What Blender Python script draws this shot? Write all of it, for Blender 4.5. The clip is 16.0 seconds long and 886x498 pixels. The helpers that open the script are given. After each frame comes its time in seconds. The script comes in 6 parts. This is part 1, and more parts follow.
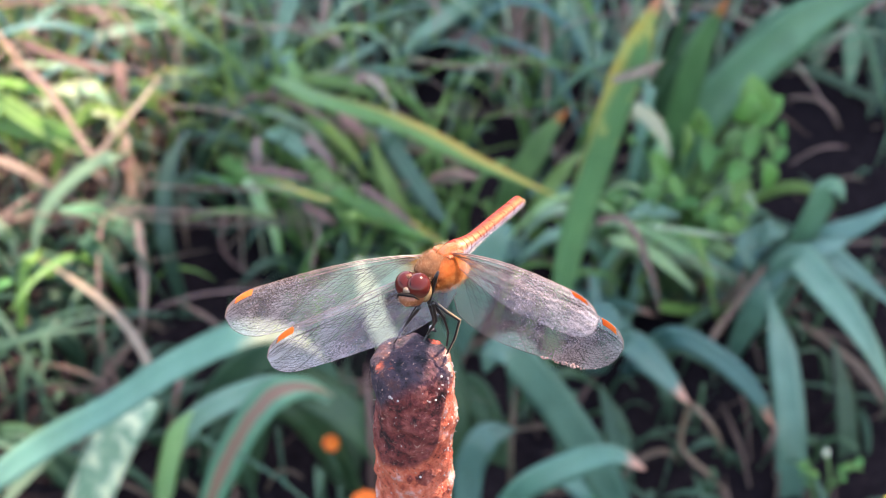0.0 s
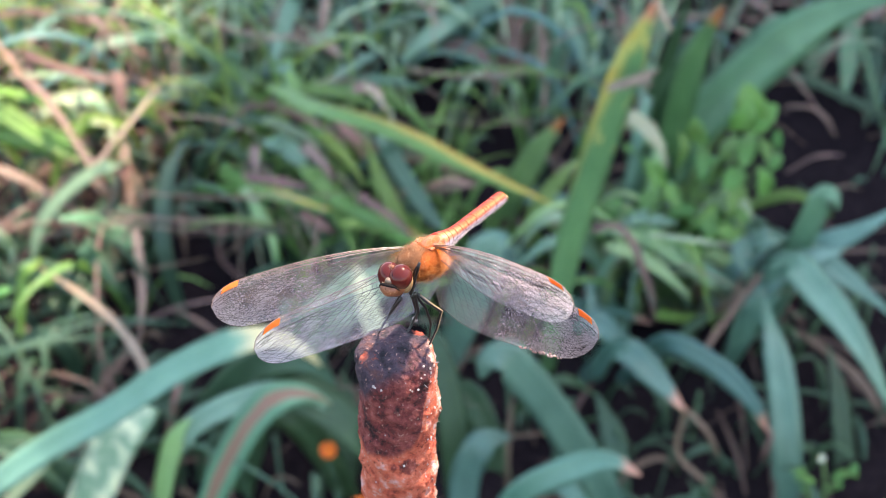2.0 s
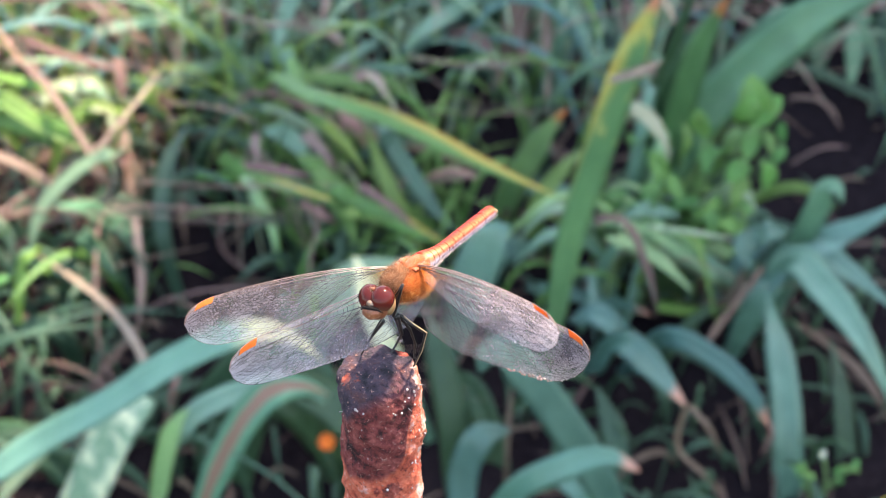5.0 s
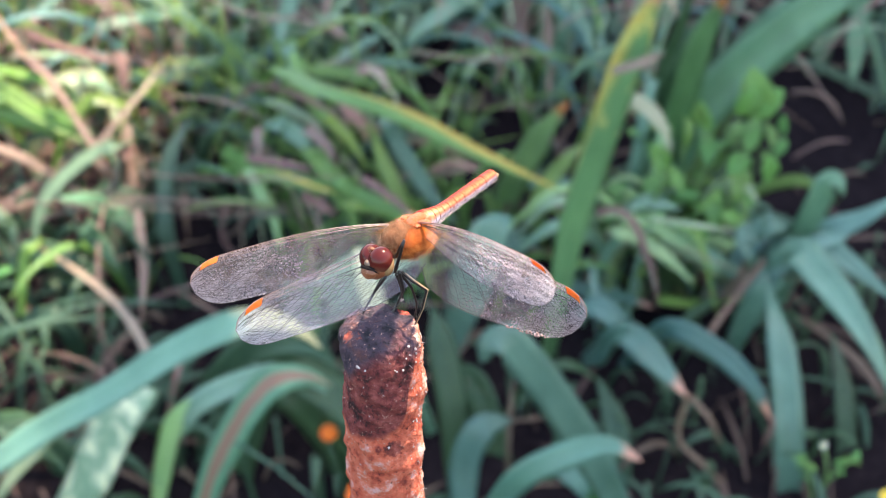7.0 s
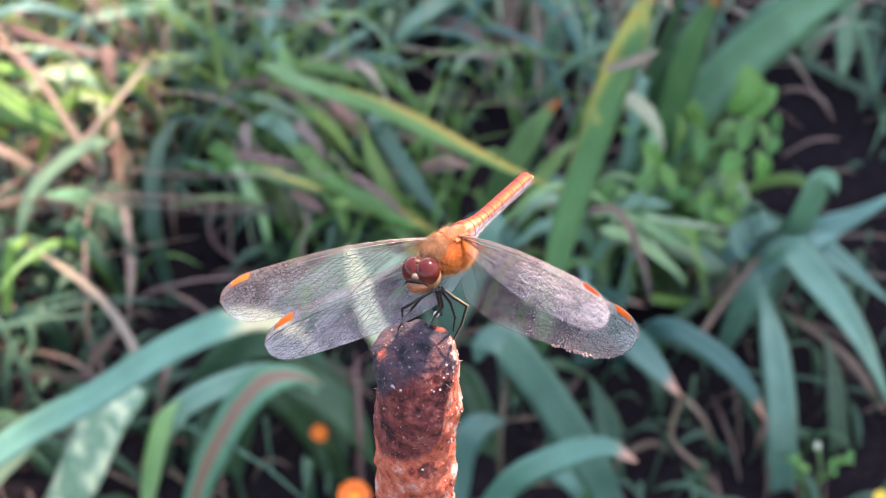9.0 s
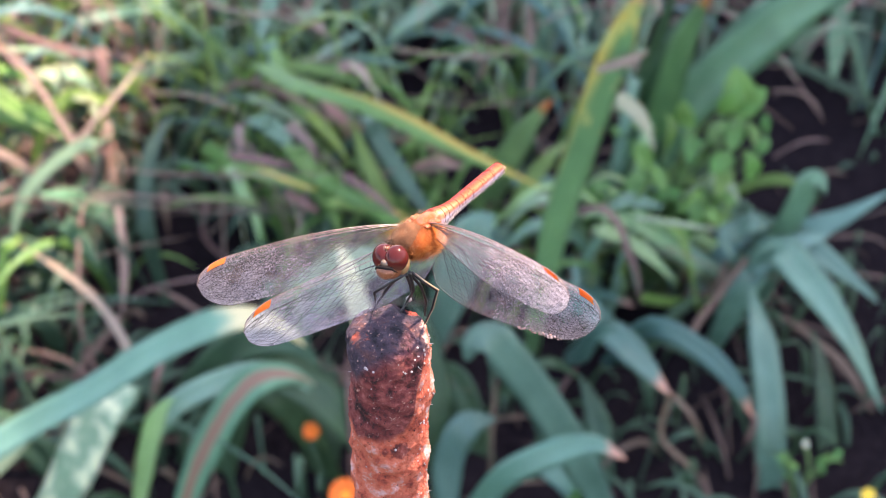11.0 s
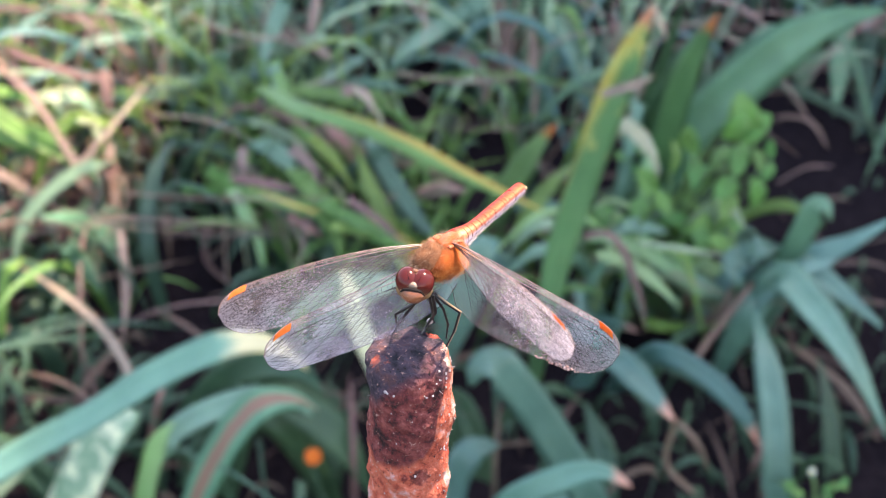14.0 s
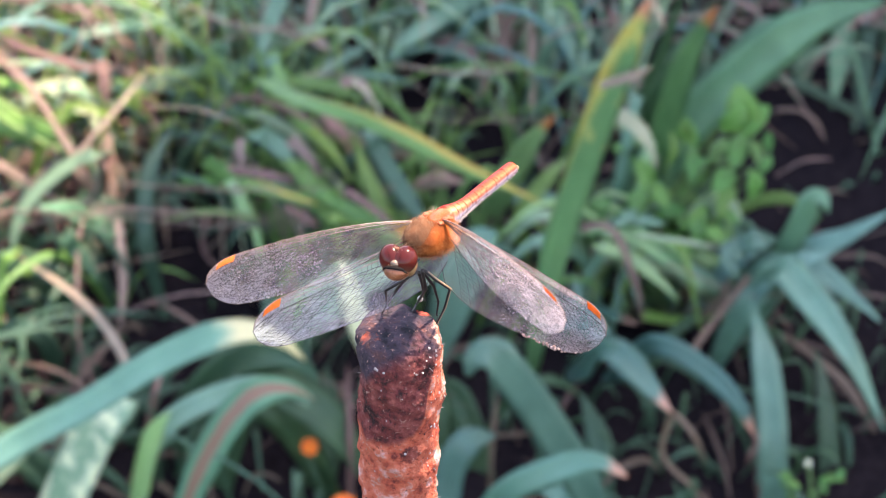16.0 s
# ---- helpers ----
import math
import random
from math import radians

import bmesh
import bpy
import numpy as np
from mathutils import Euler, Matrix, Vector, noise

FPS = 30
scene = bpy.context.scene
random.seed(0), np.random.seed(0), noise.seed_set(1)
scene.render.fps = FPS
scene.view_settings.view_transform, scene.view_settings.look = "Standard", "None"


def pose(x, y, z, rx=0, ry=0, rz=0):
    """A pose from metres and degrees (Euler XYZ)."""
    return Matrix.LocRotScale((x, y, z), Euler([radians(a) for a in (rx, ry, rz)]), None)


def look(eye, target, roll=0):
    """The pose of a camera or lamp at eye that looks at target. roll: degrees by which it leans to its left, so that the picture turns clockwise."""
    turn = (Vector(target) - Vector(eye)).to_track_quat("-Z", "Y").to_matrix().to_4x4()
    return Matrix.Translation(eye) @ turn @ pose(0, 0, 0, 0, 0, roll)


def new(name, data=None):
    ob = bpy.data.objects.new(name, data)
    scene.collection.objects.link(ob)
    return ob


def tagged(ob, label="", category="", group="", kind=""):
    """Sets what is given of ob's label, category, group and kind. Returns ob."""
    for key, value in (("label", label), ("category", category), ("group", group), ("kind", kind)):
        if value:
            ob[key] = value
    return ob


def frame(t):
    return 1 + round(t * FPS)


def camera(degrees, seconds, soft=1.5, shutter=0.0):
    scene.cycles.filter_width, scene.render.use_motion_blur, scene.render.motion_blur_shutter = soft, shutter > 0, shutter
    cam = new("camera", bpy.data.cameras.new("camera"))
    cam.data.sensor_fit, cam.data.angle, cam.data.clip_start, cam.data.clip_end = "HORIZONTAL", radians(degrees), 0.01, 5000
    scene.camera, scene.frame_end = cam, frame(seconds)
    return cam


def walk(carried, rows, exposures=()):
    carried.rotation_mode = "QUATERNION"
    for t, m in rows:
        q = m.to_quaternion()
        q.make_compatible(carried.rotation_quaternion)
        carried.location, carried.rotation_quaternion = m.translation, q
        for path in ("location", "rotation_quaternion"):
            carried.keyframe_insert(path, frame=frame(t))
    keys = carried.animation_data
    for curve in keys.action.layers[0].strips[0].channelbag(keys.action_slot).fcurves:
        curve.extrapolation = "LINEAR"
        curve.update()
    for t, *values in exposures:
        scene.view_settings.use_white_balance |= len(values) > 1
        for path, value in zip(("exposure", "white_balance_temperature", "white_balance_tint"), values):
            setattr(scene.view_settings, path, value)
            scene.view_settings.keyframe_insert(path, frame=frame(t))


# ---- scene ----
# ---- camera ----
cam = camera(39.0, 16.0, soft=0.8)
cam.data.dof.use_dof = True
cam.data.dof.focus_distance = 0.151
cam.data.dof.aperture_fstop = 33.0
CAMERA_ROWS = [
    (0.0, look((0.00380, -0.11975, 0.55096), (0.00380, 0.28983, 0.26418), 0.00)),
    (0.5, look((0.00483, -0.12052, 0.55089), (0.00393, 0.28978, 0.26515), -0.13)),
    (1.0, look((0.00680, -0.12099, 0.55096), (0.00569, 0.28984, 0.26598), -0.21)),
    (1.5, look((0.00753, -0.12283, 0.55145), (0.00642, 0.28875, 0.26755), -0.28)),
    (2.0, look((0.00608, -0.12402, 0.55107), (0.00590, 0.28817, 0.26805), -0.06)),
    (2.5, look((0.00321, -0.12412, 0.55113), (0.00420, 0.28833, 0.26850), 0.11)),
    (3.0, look((0.00305, -0.12251, 0.55130), (0.00417, 0.28975, 0.26838), 0.23)),
    (3.5, look((0.00286, -0.12137, 0.55180), (0.00384, 0.29011, 0.26775), 0.34)),
    (4.0, look((0.00671, -0.11721, 0.55217), (0.00620, 0.29252, 0.26560), 0.21)),
    (6.5, look((0.00884, -0.11909, 0.54915), (0.00606, 0.28918, 0.26053), 0.24)),
    (7.0, look((0.00852, -0.12153, 0.54837), (0.00588, 0.28710, 0.26025), 0.19)),
    (7.5, look((0.00706, -0.12168, 0.54901), (0.00542, 0.28707, 0.26106), 0.26)),
    (8.0, look((0.00481, -0.12160, 0.54887), (0.00486, 0.28741, 0.26127), 0.46)),
    (8.5, look((0.00411, -0.11871, 0.54792), (0.00629, 0.29011, 0.26006), 0.61)),
    (9.0, look((0.00156, -0.11478, 0.54639), (0.00674, 0.29257, 0.25650), 0.95)),
    (11.5, look((0.00512, -0.12055, 0.54779), (0.01178, 0.28813, 0.25979), 1.10)),
    (12.0, look((0.00527, -0.12026, 0.54734), (0.00845, 0.29039, 0.26211), 0.75)),
    (12.5, look((0.00536, -0.12015, 0.54590), (0.00470, 0.29262, 0.26374), 0.46)),
    (13.0, look((0.00531, -0.11881, 0.54561), (0.00621, 0.29404, 0.26355), 0.67)),
    (13.5, look((0.00355, -0.11749, 0.54466), (0.00896, 0.29557, 0.26296), 1.17)),
    (14.0, look((0.00181, -0.11726, 0.54507), (0.00865, 0.29652, 0.26447), 1.36)),
    (14.5, look((0.00339, -0.11599, 0.54472), (0.00966, 0.29755, 0.26374), 1.35)),
    (15.0, look((0.00500, -0.11587, 0.54411), (0.01023, 0.29705, 0.26221), 1.32)),
    (15.5, look((0.00554, -0.11597, 0.54381), (0.01094, 0.29629, 0.26095), 1.44)),
    (16.0, look((0.00286, -0.11841, 0.54341), (0.01014, 0.29409, 0.26094), 1.59)),
]
WHITE_BALANCE = [(0.0, 13.5), (3.0, 10.0), (7.2, 10.0), (9.0, 15.0), (12.0, 21.0), (13.0, 19.0), (13.5, 16.0), (16.0, 15.5)]
walk(cam, CAMERA_ROWS, [(t, 2.45, 7500.0, tint) for t, tint in WHITE_BALANCE])

# ---- light ----
SUN_WAY = Vector((0.37, 0.29, 0.88)).normalized()
world = bpy.data.worlds.new("sky")
scene.world = world
world.use_nodes = True
sky = world.node_tree.nodes.new("ShaderNodeTexSky")
sky.sky_type = "NISHITA"
sky.sun_disc = False
sky.sun_elevation = math.asin(SUN_WAY.z)
sky.sun_rotation = math.atan2(SUN_WAY.x, SUN_WAY.y)
world.node_tree.nodes["Background"].inputs["Strength"].default_value = 0.15
world.node_tree.links.new(sky.outputs[0], world.node_tree.nodes["Background"].inputs["Color"])
sun_data = bpy.data.lights.new("sun", "SUN")
sun_data.energy, sun_data.angle, sun_data.color = 2.7, radians(0.6), (1.0, 0.90, 0.78)
sun = new("sun", sun_data)
sun.matrix_world = look(SUN_WAY * 5, (0, 0, 0))


# ---- materials ----
class Mat:
    """A node material with a principled shader and small helpers to wire it."""

    def __init__(self, name, rough=0.6, metal=0.0, spec=0.5):
        self.m = bpy.data.materials.new(name)
        self.m.use_nodes = True
        self.t = self.m.node_tree
        self.p = self.t.nodes["Principled BSDF"]
        self.out = self.t.nodes["Material Output"]
        self.p.inputs["Roughness"].default_value = rough
        self.p.inputs["Metallic"].default_value = metal
        self.p.inputs["Specular IOR Level"].default_value = spec

    def node(self, kind, **values):
        n = self.t.nodes.new(kind)
        for key, value in values.items():
            n.inputs[key.replace("_", " ")].default_value = value
        return n

    def link(self, a, b):
        self.t.links.new(a, b)

    def coords(self, which="Object", scale=(1, 1, 1)):
        c = self.node("ShaderNodeTexCoord")
        m = self.node("ShaderNodeMapping")
        m.inputs["Scale"].default_value = scale
        self.link(c.outputs[which], m.inputs["Vector"])
        return m.outputs["Vector"]

    def noise(self, vec, scale, detail=4.0, rough=0.6):
        n = self.node("ShaderNodeTexNoise", Scale=scale, Detail=detail, Roughness=rough)
        self.link(vec, n.inputs["Vector"])
        return n.outputs["Fac"]

    def ramp(self, fac, stops):
        r = self.node("ShaderNodeValToRGB")
        while len(r.color_ramp.elements) < len(stops):
            r.color_ramp.elements.new(0.5)
        for e, (at, c) in zip(r.color_ramp.elements, stops):
            e.position, e.color = at, (*c, 1)
        self.link(fac, r.inputs["Fac"])
        return r.outputs["Color"]

    def mix(self, fac, a, b, blend="MIX"):
        n = self.t.nodes.new("ShaderNodeMix")
        n.data_type, n.blend_type = "RGBA", blend
        for socket, value in ((n.inputs[0], fac), (n.inputs[6], a), (n.inputs[7], b)):
            if isinstance(value, (int, float)):
                socket.default_value = value
            elif isinstance(value, tuple):
                socket.default_value = (*value, 1)
            else:
                self.link(value, socket)
        return n.outputs[2]

    def math(self, op, a, b=0.0):
        n = self.t.nodes.new("ShaderNodeMath")
        n.operation = op
        for socket, value in zip(n.inputs, (a, b)):
            if isinstance(value, (int, float)):
                socket.default_value = value
            else:
                self.link(value, socket)
        return n.outputs[0]

    def split(self, vec):
        n = self.t.nodes.new("ShaderNodeSeparateXYZ")
        self.link(vec, n.inputs[0])
        return n.outputs

    def color(self, c):
        if isinstance(c, tuple):
            self.p.inputs["Base Color"].default_value = (*c, 1)
        else:
            self.link(c, self.p.inputs["Base Color"])

    def bump(self, height, strength=0.3, distance=0.001):
        b = self.node("ShaderNodeBump", Strength=strength, Distance=distance)
        self.link(height, b.inputs["Height"])
        self.link(b.outputs[0], self.p.inputs["Normal"])

    def translucent(self, color, fac):
        """Lets part of the light that falls on the far side come through."""
        tr = self.node("ShaderNodeBsdfTranslucent")
        if isinstance(color, tuple):
            tr.inputs["Color"].default_value = (*color, 1)
        else:
            self.link(color, tr.inputs["Color"])
        mixer = self.node("ShaderNodeMixShader")
        mixer.inputs[0].default_value = fac
        self.link(self.p.outputs[0], mixer.inputs[1])
        self.link(tr.outputs[0], mixer.inputs[2])
        self.link(mixer.outputs[0], self.out.inputs["Surface"])


def leaf_material(name, low, high, edge=None, tip=None, stripe=None, dapple=None, speck=None, flip=False, rough=0.45, glow=0.3, tip_at=0.86):
    """A blade: fine parallel veins along it, blotches, and where given a yellowed edge, yellow specks towards the end,
    a dead tip or one painted pale as if sunlit, a withered middle or painted sun dapples.
    """
    k = Mat(name, rough=rough, spec=0.5)
    uv = k.coords("UV")
    u, v, _ = k.split(uv)
    lines = k.noise(k.coords("UV", (38, 1.5, 1)), 1.0, 3)
    blot = k.noise(k.coords("Object"), 28.0, 5)
    col = k.ramp(k.math("ADD", k.math("MULTIPLY", lines, 0.5), k.math("MULTIPLY", blot, 0.5)), [(0.33, low), (0.68, high)])
    info = k.node("ShaderNodeObjectInfo")
    hue = k.node("ShaderNodeHueSaturation", Saturation=1.0)
    k.link(k.math("ADD", k.math("MULTIPLY", info.outputs["Random"], 0.55), 0.78), hue.inputs["Value"])
    other = k.math("FRACT", k.math("MULTIPLY", info.outputs["Random"], 17.3))
    k.link(k.math("ADD", k.math("MULTIPLY", other, 0.055), 0.455), hue.inputs["Hue"])
    k.link(col, hue.inputs["Color"])
    col = hue.outputs[0]
    wobble = k.math("MULTIPLY", k.math("SUBTRACT", k.noise(k.coords("UV", (3, 9, 1)), 1.0, 4), 0.5), 0.5)
    if edge:
        across = k.math("SUBTRACT", 1.0, u) if flip else u
        f = k.ramp(k.math("ADD", k.math("ADD", across, wobble), k.math("MULTIPLY", k.math("SUBTRACT", v, 0.70), 1.3)), [(0.48 if flip else 0.62, (0, 0, 0)), (0.84, (1, 1, 1))])
        col = k.mix(f, col, edge)
    if stripe:
        f = k.ramp(k.math("ABSOLUTE", k.math("SUBTRACT", k.math("ADD", u, k.math("MULTIPLY", wobble, 0.4)), 0.45)), [(0.13, (1, 1, 1)), (0.24, (0, 0, 0))])
        col = k.mix(f, col, stripe)
    if speck:
        f = k.ramp(k.math("ADD", k.noise(k.coords("UV", (2.2, 11, 1)), 1.0, 3), k.math("MULTIPLY", k.math("SUBTRACT", v, 0.75), 0.45)), [(0.45, (0, 0, 0)), (0.58, (1, 1, 1))])
        col = k.mix(f, col, speck)
    # patches of sunlight, painted as pale colour
    if dapple:
        f = k.ramp(k.noise(k.coords("UV", (1.6, 9, 1)), 1.0, 3), [(0.46, (0, 0, 0)), (0.60, (1, 1, 1))])
        col = k.mix(f, col, dapple)
    if tip:
        f = k.ramp(k.math("ADD", v, k.math("MULTIPLY", wobble, 0.25)), [(tip_at, (0, 0, 0)), (tip_at + 0.06, (1, 1, 1))])
        col = k.mix(f, col, tip)
    k.color(col)
    k.bump(lines, 0.35, 0.0006)
    bright = k.node("ShaderNodeHueSaturation", Saturation=1.1, Value=1.5)
    k.link(col, bright.inputs["Color"])
    k.translucent(bright.outputs[0], glow)
    return k.m


teal_leaf = leaf_material("bluish_blade", (0.060, 0.145, 0.120), (0.170, 0.315, 0.272), rough=0.28)
# dark green, lowered further in colour to deepen the shade between clumps
dark_shade_leaf = leaf_material("dark_shade_blade", (0.024, 0.062, 0.034), (0.066, 0.138, 0.075))
green_leaf = leaf_material("green_blade", (0.075, 0.190, 0.045), (0.170, 0.340, 0.090), glow=0.36)
reed_leaf = leaf_material("dull_reed_blade", (0.12, 0.20, 0.115), (0.25, 0.34, 0.20))
lime_leaf = leaf_material("lime_blade", (0.12, 0.25, 0.045), (0.24, 0.40, 0.10), glow=0.4)
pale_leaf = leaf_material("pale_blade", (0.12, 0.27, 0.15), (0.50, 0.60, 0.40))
mint_leaf = leaf_material("light_green_blade", (0.20, 0.38, 0.17), (0.38, 0.56, 0.29), glow=0.4)
cream_leaf = leaf_material("cream_blade", (0.25, 0.31, 0.17), (0.47, 0.49, 0.33), glow=0.35)
grey_leaf = leaf_material("greyish_broad_blade", (0.065, 0.150, 0.095), (0.15, 0.285, 0.185), rough=0.36)
gold_leaf = leaf_material("yellow_edged_blade", (0.085, 0.215, 0.050), (0.17, 0.36, 0.10), edge=(0.56, 0.42, 0.10), flip=True, glow=0.36)
# green at the foot, cream from about a third of its length on
half_leaf = leaf_material("half_cream_blade", (0.055, 0.145, 0.105), (0.15, 0.30, 0.22), tip=(0.76, 0.74, 0.50), glow=0.35, tip_at=0.30)
# the cream end paints sunlight on the last third of the blade
sunlit_tip_leaf = leaf_material("sunlit_tip_blade", (0.075, 0.175, 0.135), (0.18, 0.345, 0.275), tip=(0.66, 0.60, 0.36), rough=0.3, tip_at=0.69)
spent_leaf = leaf_material("brown_tipped_green_blade", (0.08, 0.19, 0.075), (0.17, 0.33, 0.135), tip=(0.46, 0.17, 0.05), glow=0.36)
burnt_leaf = leaf_material("yellowing_tall_blade", (0.085, 0.200, 0.090), (0.18, 0.34, 0.155), edge=(0.60, 0.50, 0.15), flip=True, tip=(0.62, 0.34, 0.22), speck=(0.52, 0.52, 0.20), glow=0.38)
tipped_leaf = leaf_material("dead_tipped_blade", (0.065, 0.165, 0.135), (0.15, 0.30, 0.255), tip=(0.58, 0.32, 0.23), rough=0.3)
stripe_leaf = leaf_material("withered_striped_blade", (0.07, 0.18, 0.12), (0.14, 0.30, 0.2), stripe=(0.30, 0.17, 0.12))
# light ground and pale patches paint dappled sun on the leaf
dappled_leaf = leaf_material("sun_dappled_blade", (0.20, 0.38, 0.25), (0.38, 0.56, 0.38), dapple=(0.74, 0.76, 0.54), glow=0.35)
sky_leaf = leaf_material("pale_teal_blade", (0.12, 0.24, 0.180), (0.26, 0.42, 0.325), rough=0.26)
tan_leaf = leaf_material("orange_tan_dead_blade", (0.21, 0.135, 0.08), (0.41, 0.28, 0.18), glow=0.3, rough=0.6)
dry_leaf = leaf_material("dry_blade", (0.095, 0.062, 0.040), (0.23, 0.16, 0.11), glow=0.15, rough=0.7)
straw_leaf = leaf_material("straw_blade", (0.20, 0.14, 0.095), (0.42, 0.315, 0.235), glow=0.2, rough=0.6)


def soil_material():
    k = Mat("dark_soil", rough=1.0, spec=0.0)
    o = k.coords("Object")
    fine, wide = k.noise(o, 160.0, 8, 0.7), k.noise(o, 14.0, 5)
    k.color(k.mix(wide, k.ramp(fine, [(0.36, (0.004, 0.0035, 0.005)), (0.58, (0.025, 0.019, 0.021)), (0.76, (0.085, 0.060, 0.052))]), (0.015, 0.011, 0.013)))
    k.bump(fine, 0.8, 0.004)
    return k.m


def rust_material():
    """Old iron: darkest on the head of the bar, brown below it, then flaking orange rust, all in slanting bands."""
    k = Mat("rusty_iron", rough=0.75, spec=0.35)
    o = k.coords("Object")
    x, y, z = k.split(o)
    fine, mid, wide = k.noise(o, 1500.0, 8, 0.7), k.noise(o, 420.0, 6, 0.65), k.noise(o, 150.0, 4)
    warp = k.math("MULTIPLY", k.math("SUBTRACT", wide, 0.5), 0.0035)
    ragged = k.math("MULTIPLY", k.math("SUBTRACT", mid, 0.5), 0.0016)
    level = k.math("MULTIPLY", k.math("SUBTRACT", k.math("ADD", z, k.math("ADD", warp, ragged)), 0.43), 40.0)
    across = k.math("ADD", k.math("MULTIPLY", x, 100.0), 0.5)

    def border(stops):
        """How far a zone reaches up the bar, from one side of it to the other."""
        return k.ramp(across, [(0.5 + mm_x * 0.1, ((zone - 0.43) * 40.0,) * 3) for mm_x, zone in stops])

    def above(edge, soft):
        return k.ramp(k.math("ADD", k.math("SUBTRACT", level, edge), 0.5), [(0.5 - soft, (0, 0, 0)), (0.5 + soft, (1, 1, 1))])

    def spot(x0, y0, z0, size):
        d = k.node("ShaderNodeVectorMath")
        d.operation = "DISTANCE"
        k.link(o, d.inputs[0])
        d.inputs[1].default_value = (x0, y0, z0)
        near = k.math("ADD", k.math("DIVIDE", d.outputs["Value"], size), k.math("ADD", k.math("MULTIPLY", k.math("SUBTRACT", mid, 0.5), 3.2), k.math("MULTIPLY", k.math("SUBTRACT", fine, 0.5), 1.6)))
        return k.ramp(near, [(0.7, (0.8, 0.8, 0.8)), (1.05, (0, 0, 0))])

    orange = k.ramp(mid, [(0.34, (0.20, 0.030, 0.022)), (0.44, (0.58, 0.105, 0.055)), (0.56, (0.68, 0.17, 0.095)), (0.69, (0.72, 0.46, 0.43))])
    brown = k.ramp(mid, [(0.36, (0.03, 0.008, 0.008)), (0.48, (0.19, 0.034, 0.030)), (0.56, (0.27, 0.062, 0.052)), (0.66, (0.40, 0.11, 0.085))])
    # the darkest tones, for the zone at the head of the bar
    scale = k.ramp(mid, [(0.36, (0.012, 0.009, 0.014)), (0.52, (0.075, 0.045, 0.062)), (0.62, (0.105, 0.045, 0.048)), (0.72, (0.24, 0.09, 0.07))])
    col = k.mix(above(border([(-4.8, 0.4375), (-4.0, 0.4358), (-1.0, 0.4361), (1.0, 0.4374), (2.6, 0.4385), (3.2, 0.4400), (3.6, 0.4440), (4.4, 0.4475)]), 0.02), orange, brown)
    col = k.mix(spot(0.0017, -0.0046, 0.4343, 0.0013), col, brown)
    col = k.mix(above(border([(-4.8, 0.4440), (-2.5, 0.4474), (0.0, 0.4486), (2.5, 0.4494), (4.3, 0.4484)]), 0.035), col, scale)
    for place in ((-0.0041, -0.0016, 0.4508, 0.0015), (0.0030, 0.0036, 0.4510, 0.0009)):
        col = k.mix(spot(*place), col, orange)
    side = k.math("ADD", k.math("SUBTRACT", x, k.math("MULTIPLY", y, -0.25)), k.math("MULTIPLY", k.math("SUBTRACT", mid, 0.5), 0.004))
    # flaky crust on the right, coloured pale to paint the sunlit rim too
    sunlit_crust = k.ramp(mid, [(0.38, (0.22, 0.05, 0.030)), (0.5, (0.50, 0.17, 0.10)), (0.60, (0.66, 0.42, 0.36))])
    col = k.mix(k.ramp(k.math("MULTIPLY", side, 100.0), [(0.44, (0, 0, 0)), (0.475, (1, 1, 1))]), col, sunlit_crust)
    col = k.mix(k.ramp(fine, [(0.60, (0, 0, 0)), (0.66, (1, 1, 1))]), col, (0.52, 0.28, 0.22))
    col = k.mix(k.ramp(fine, [(0.35, (1, 1, 1)), (0.40, (0, 0, 0))]), col, (0.016, 0.007, 0.007))
    k.color(col)
    k.bump(k.math("ADD", fine, mid), 1.0, 0.0007)
    return k.m


def plain(name, low, high, scale=900.0, rough=0.5, bump=0.2, spec=0.5):
    k = Mat(name, rough=rough, spec=spec)
    n = k.noise(k.coords("Object"), scale, 5)
    k.color(k.ramp(n, [(0.3, low), (0.7, high)]))
    k.bump(n, bump, 0.0002)
    return k.m


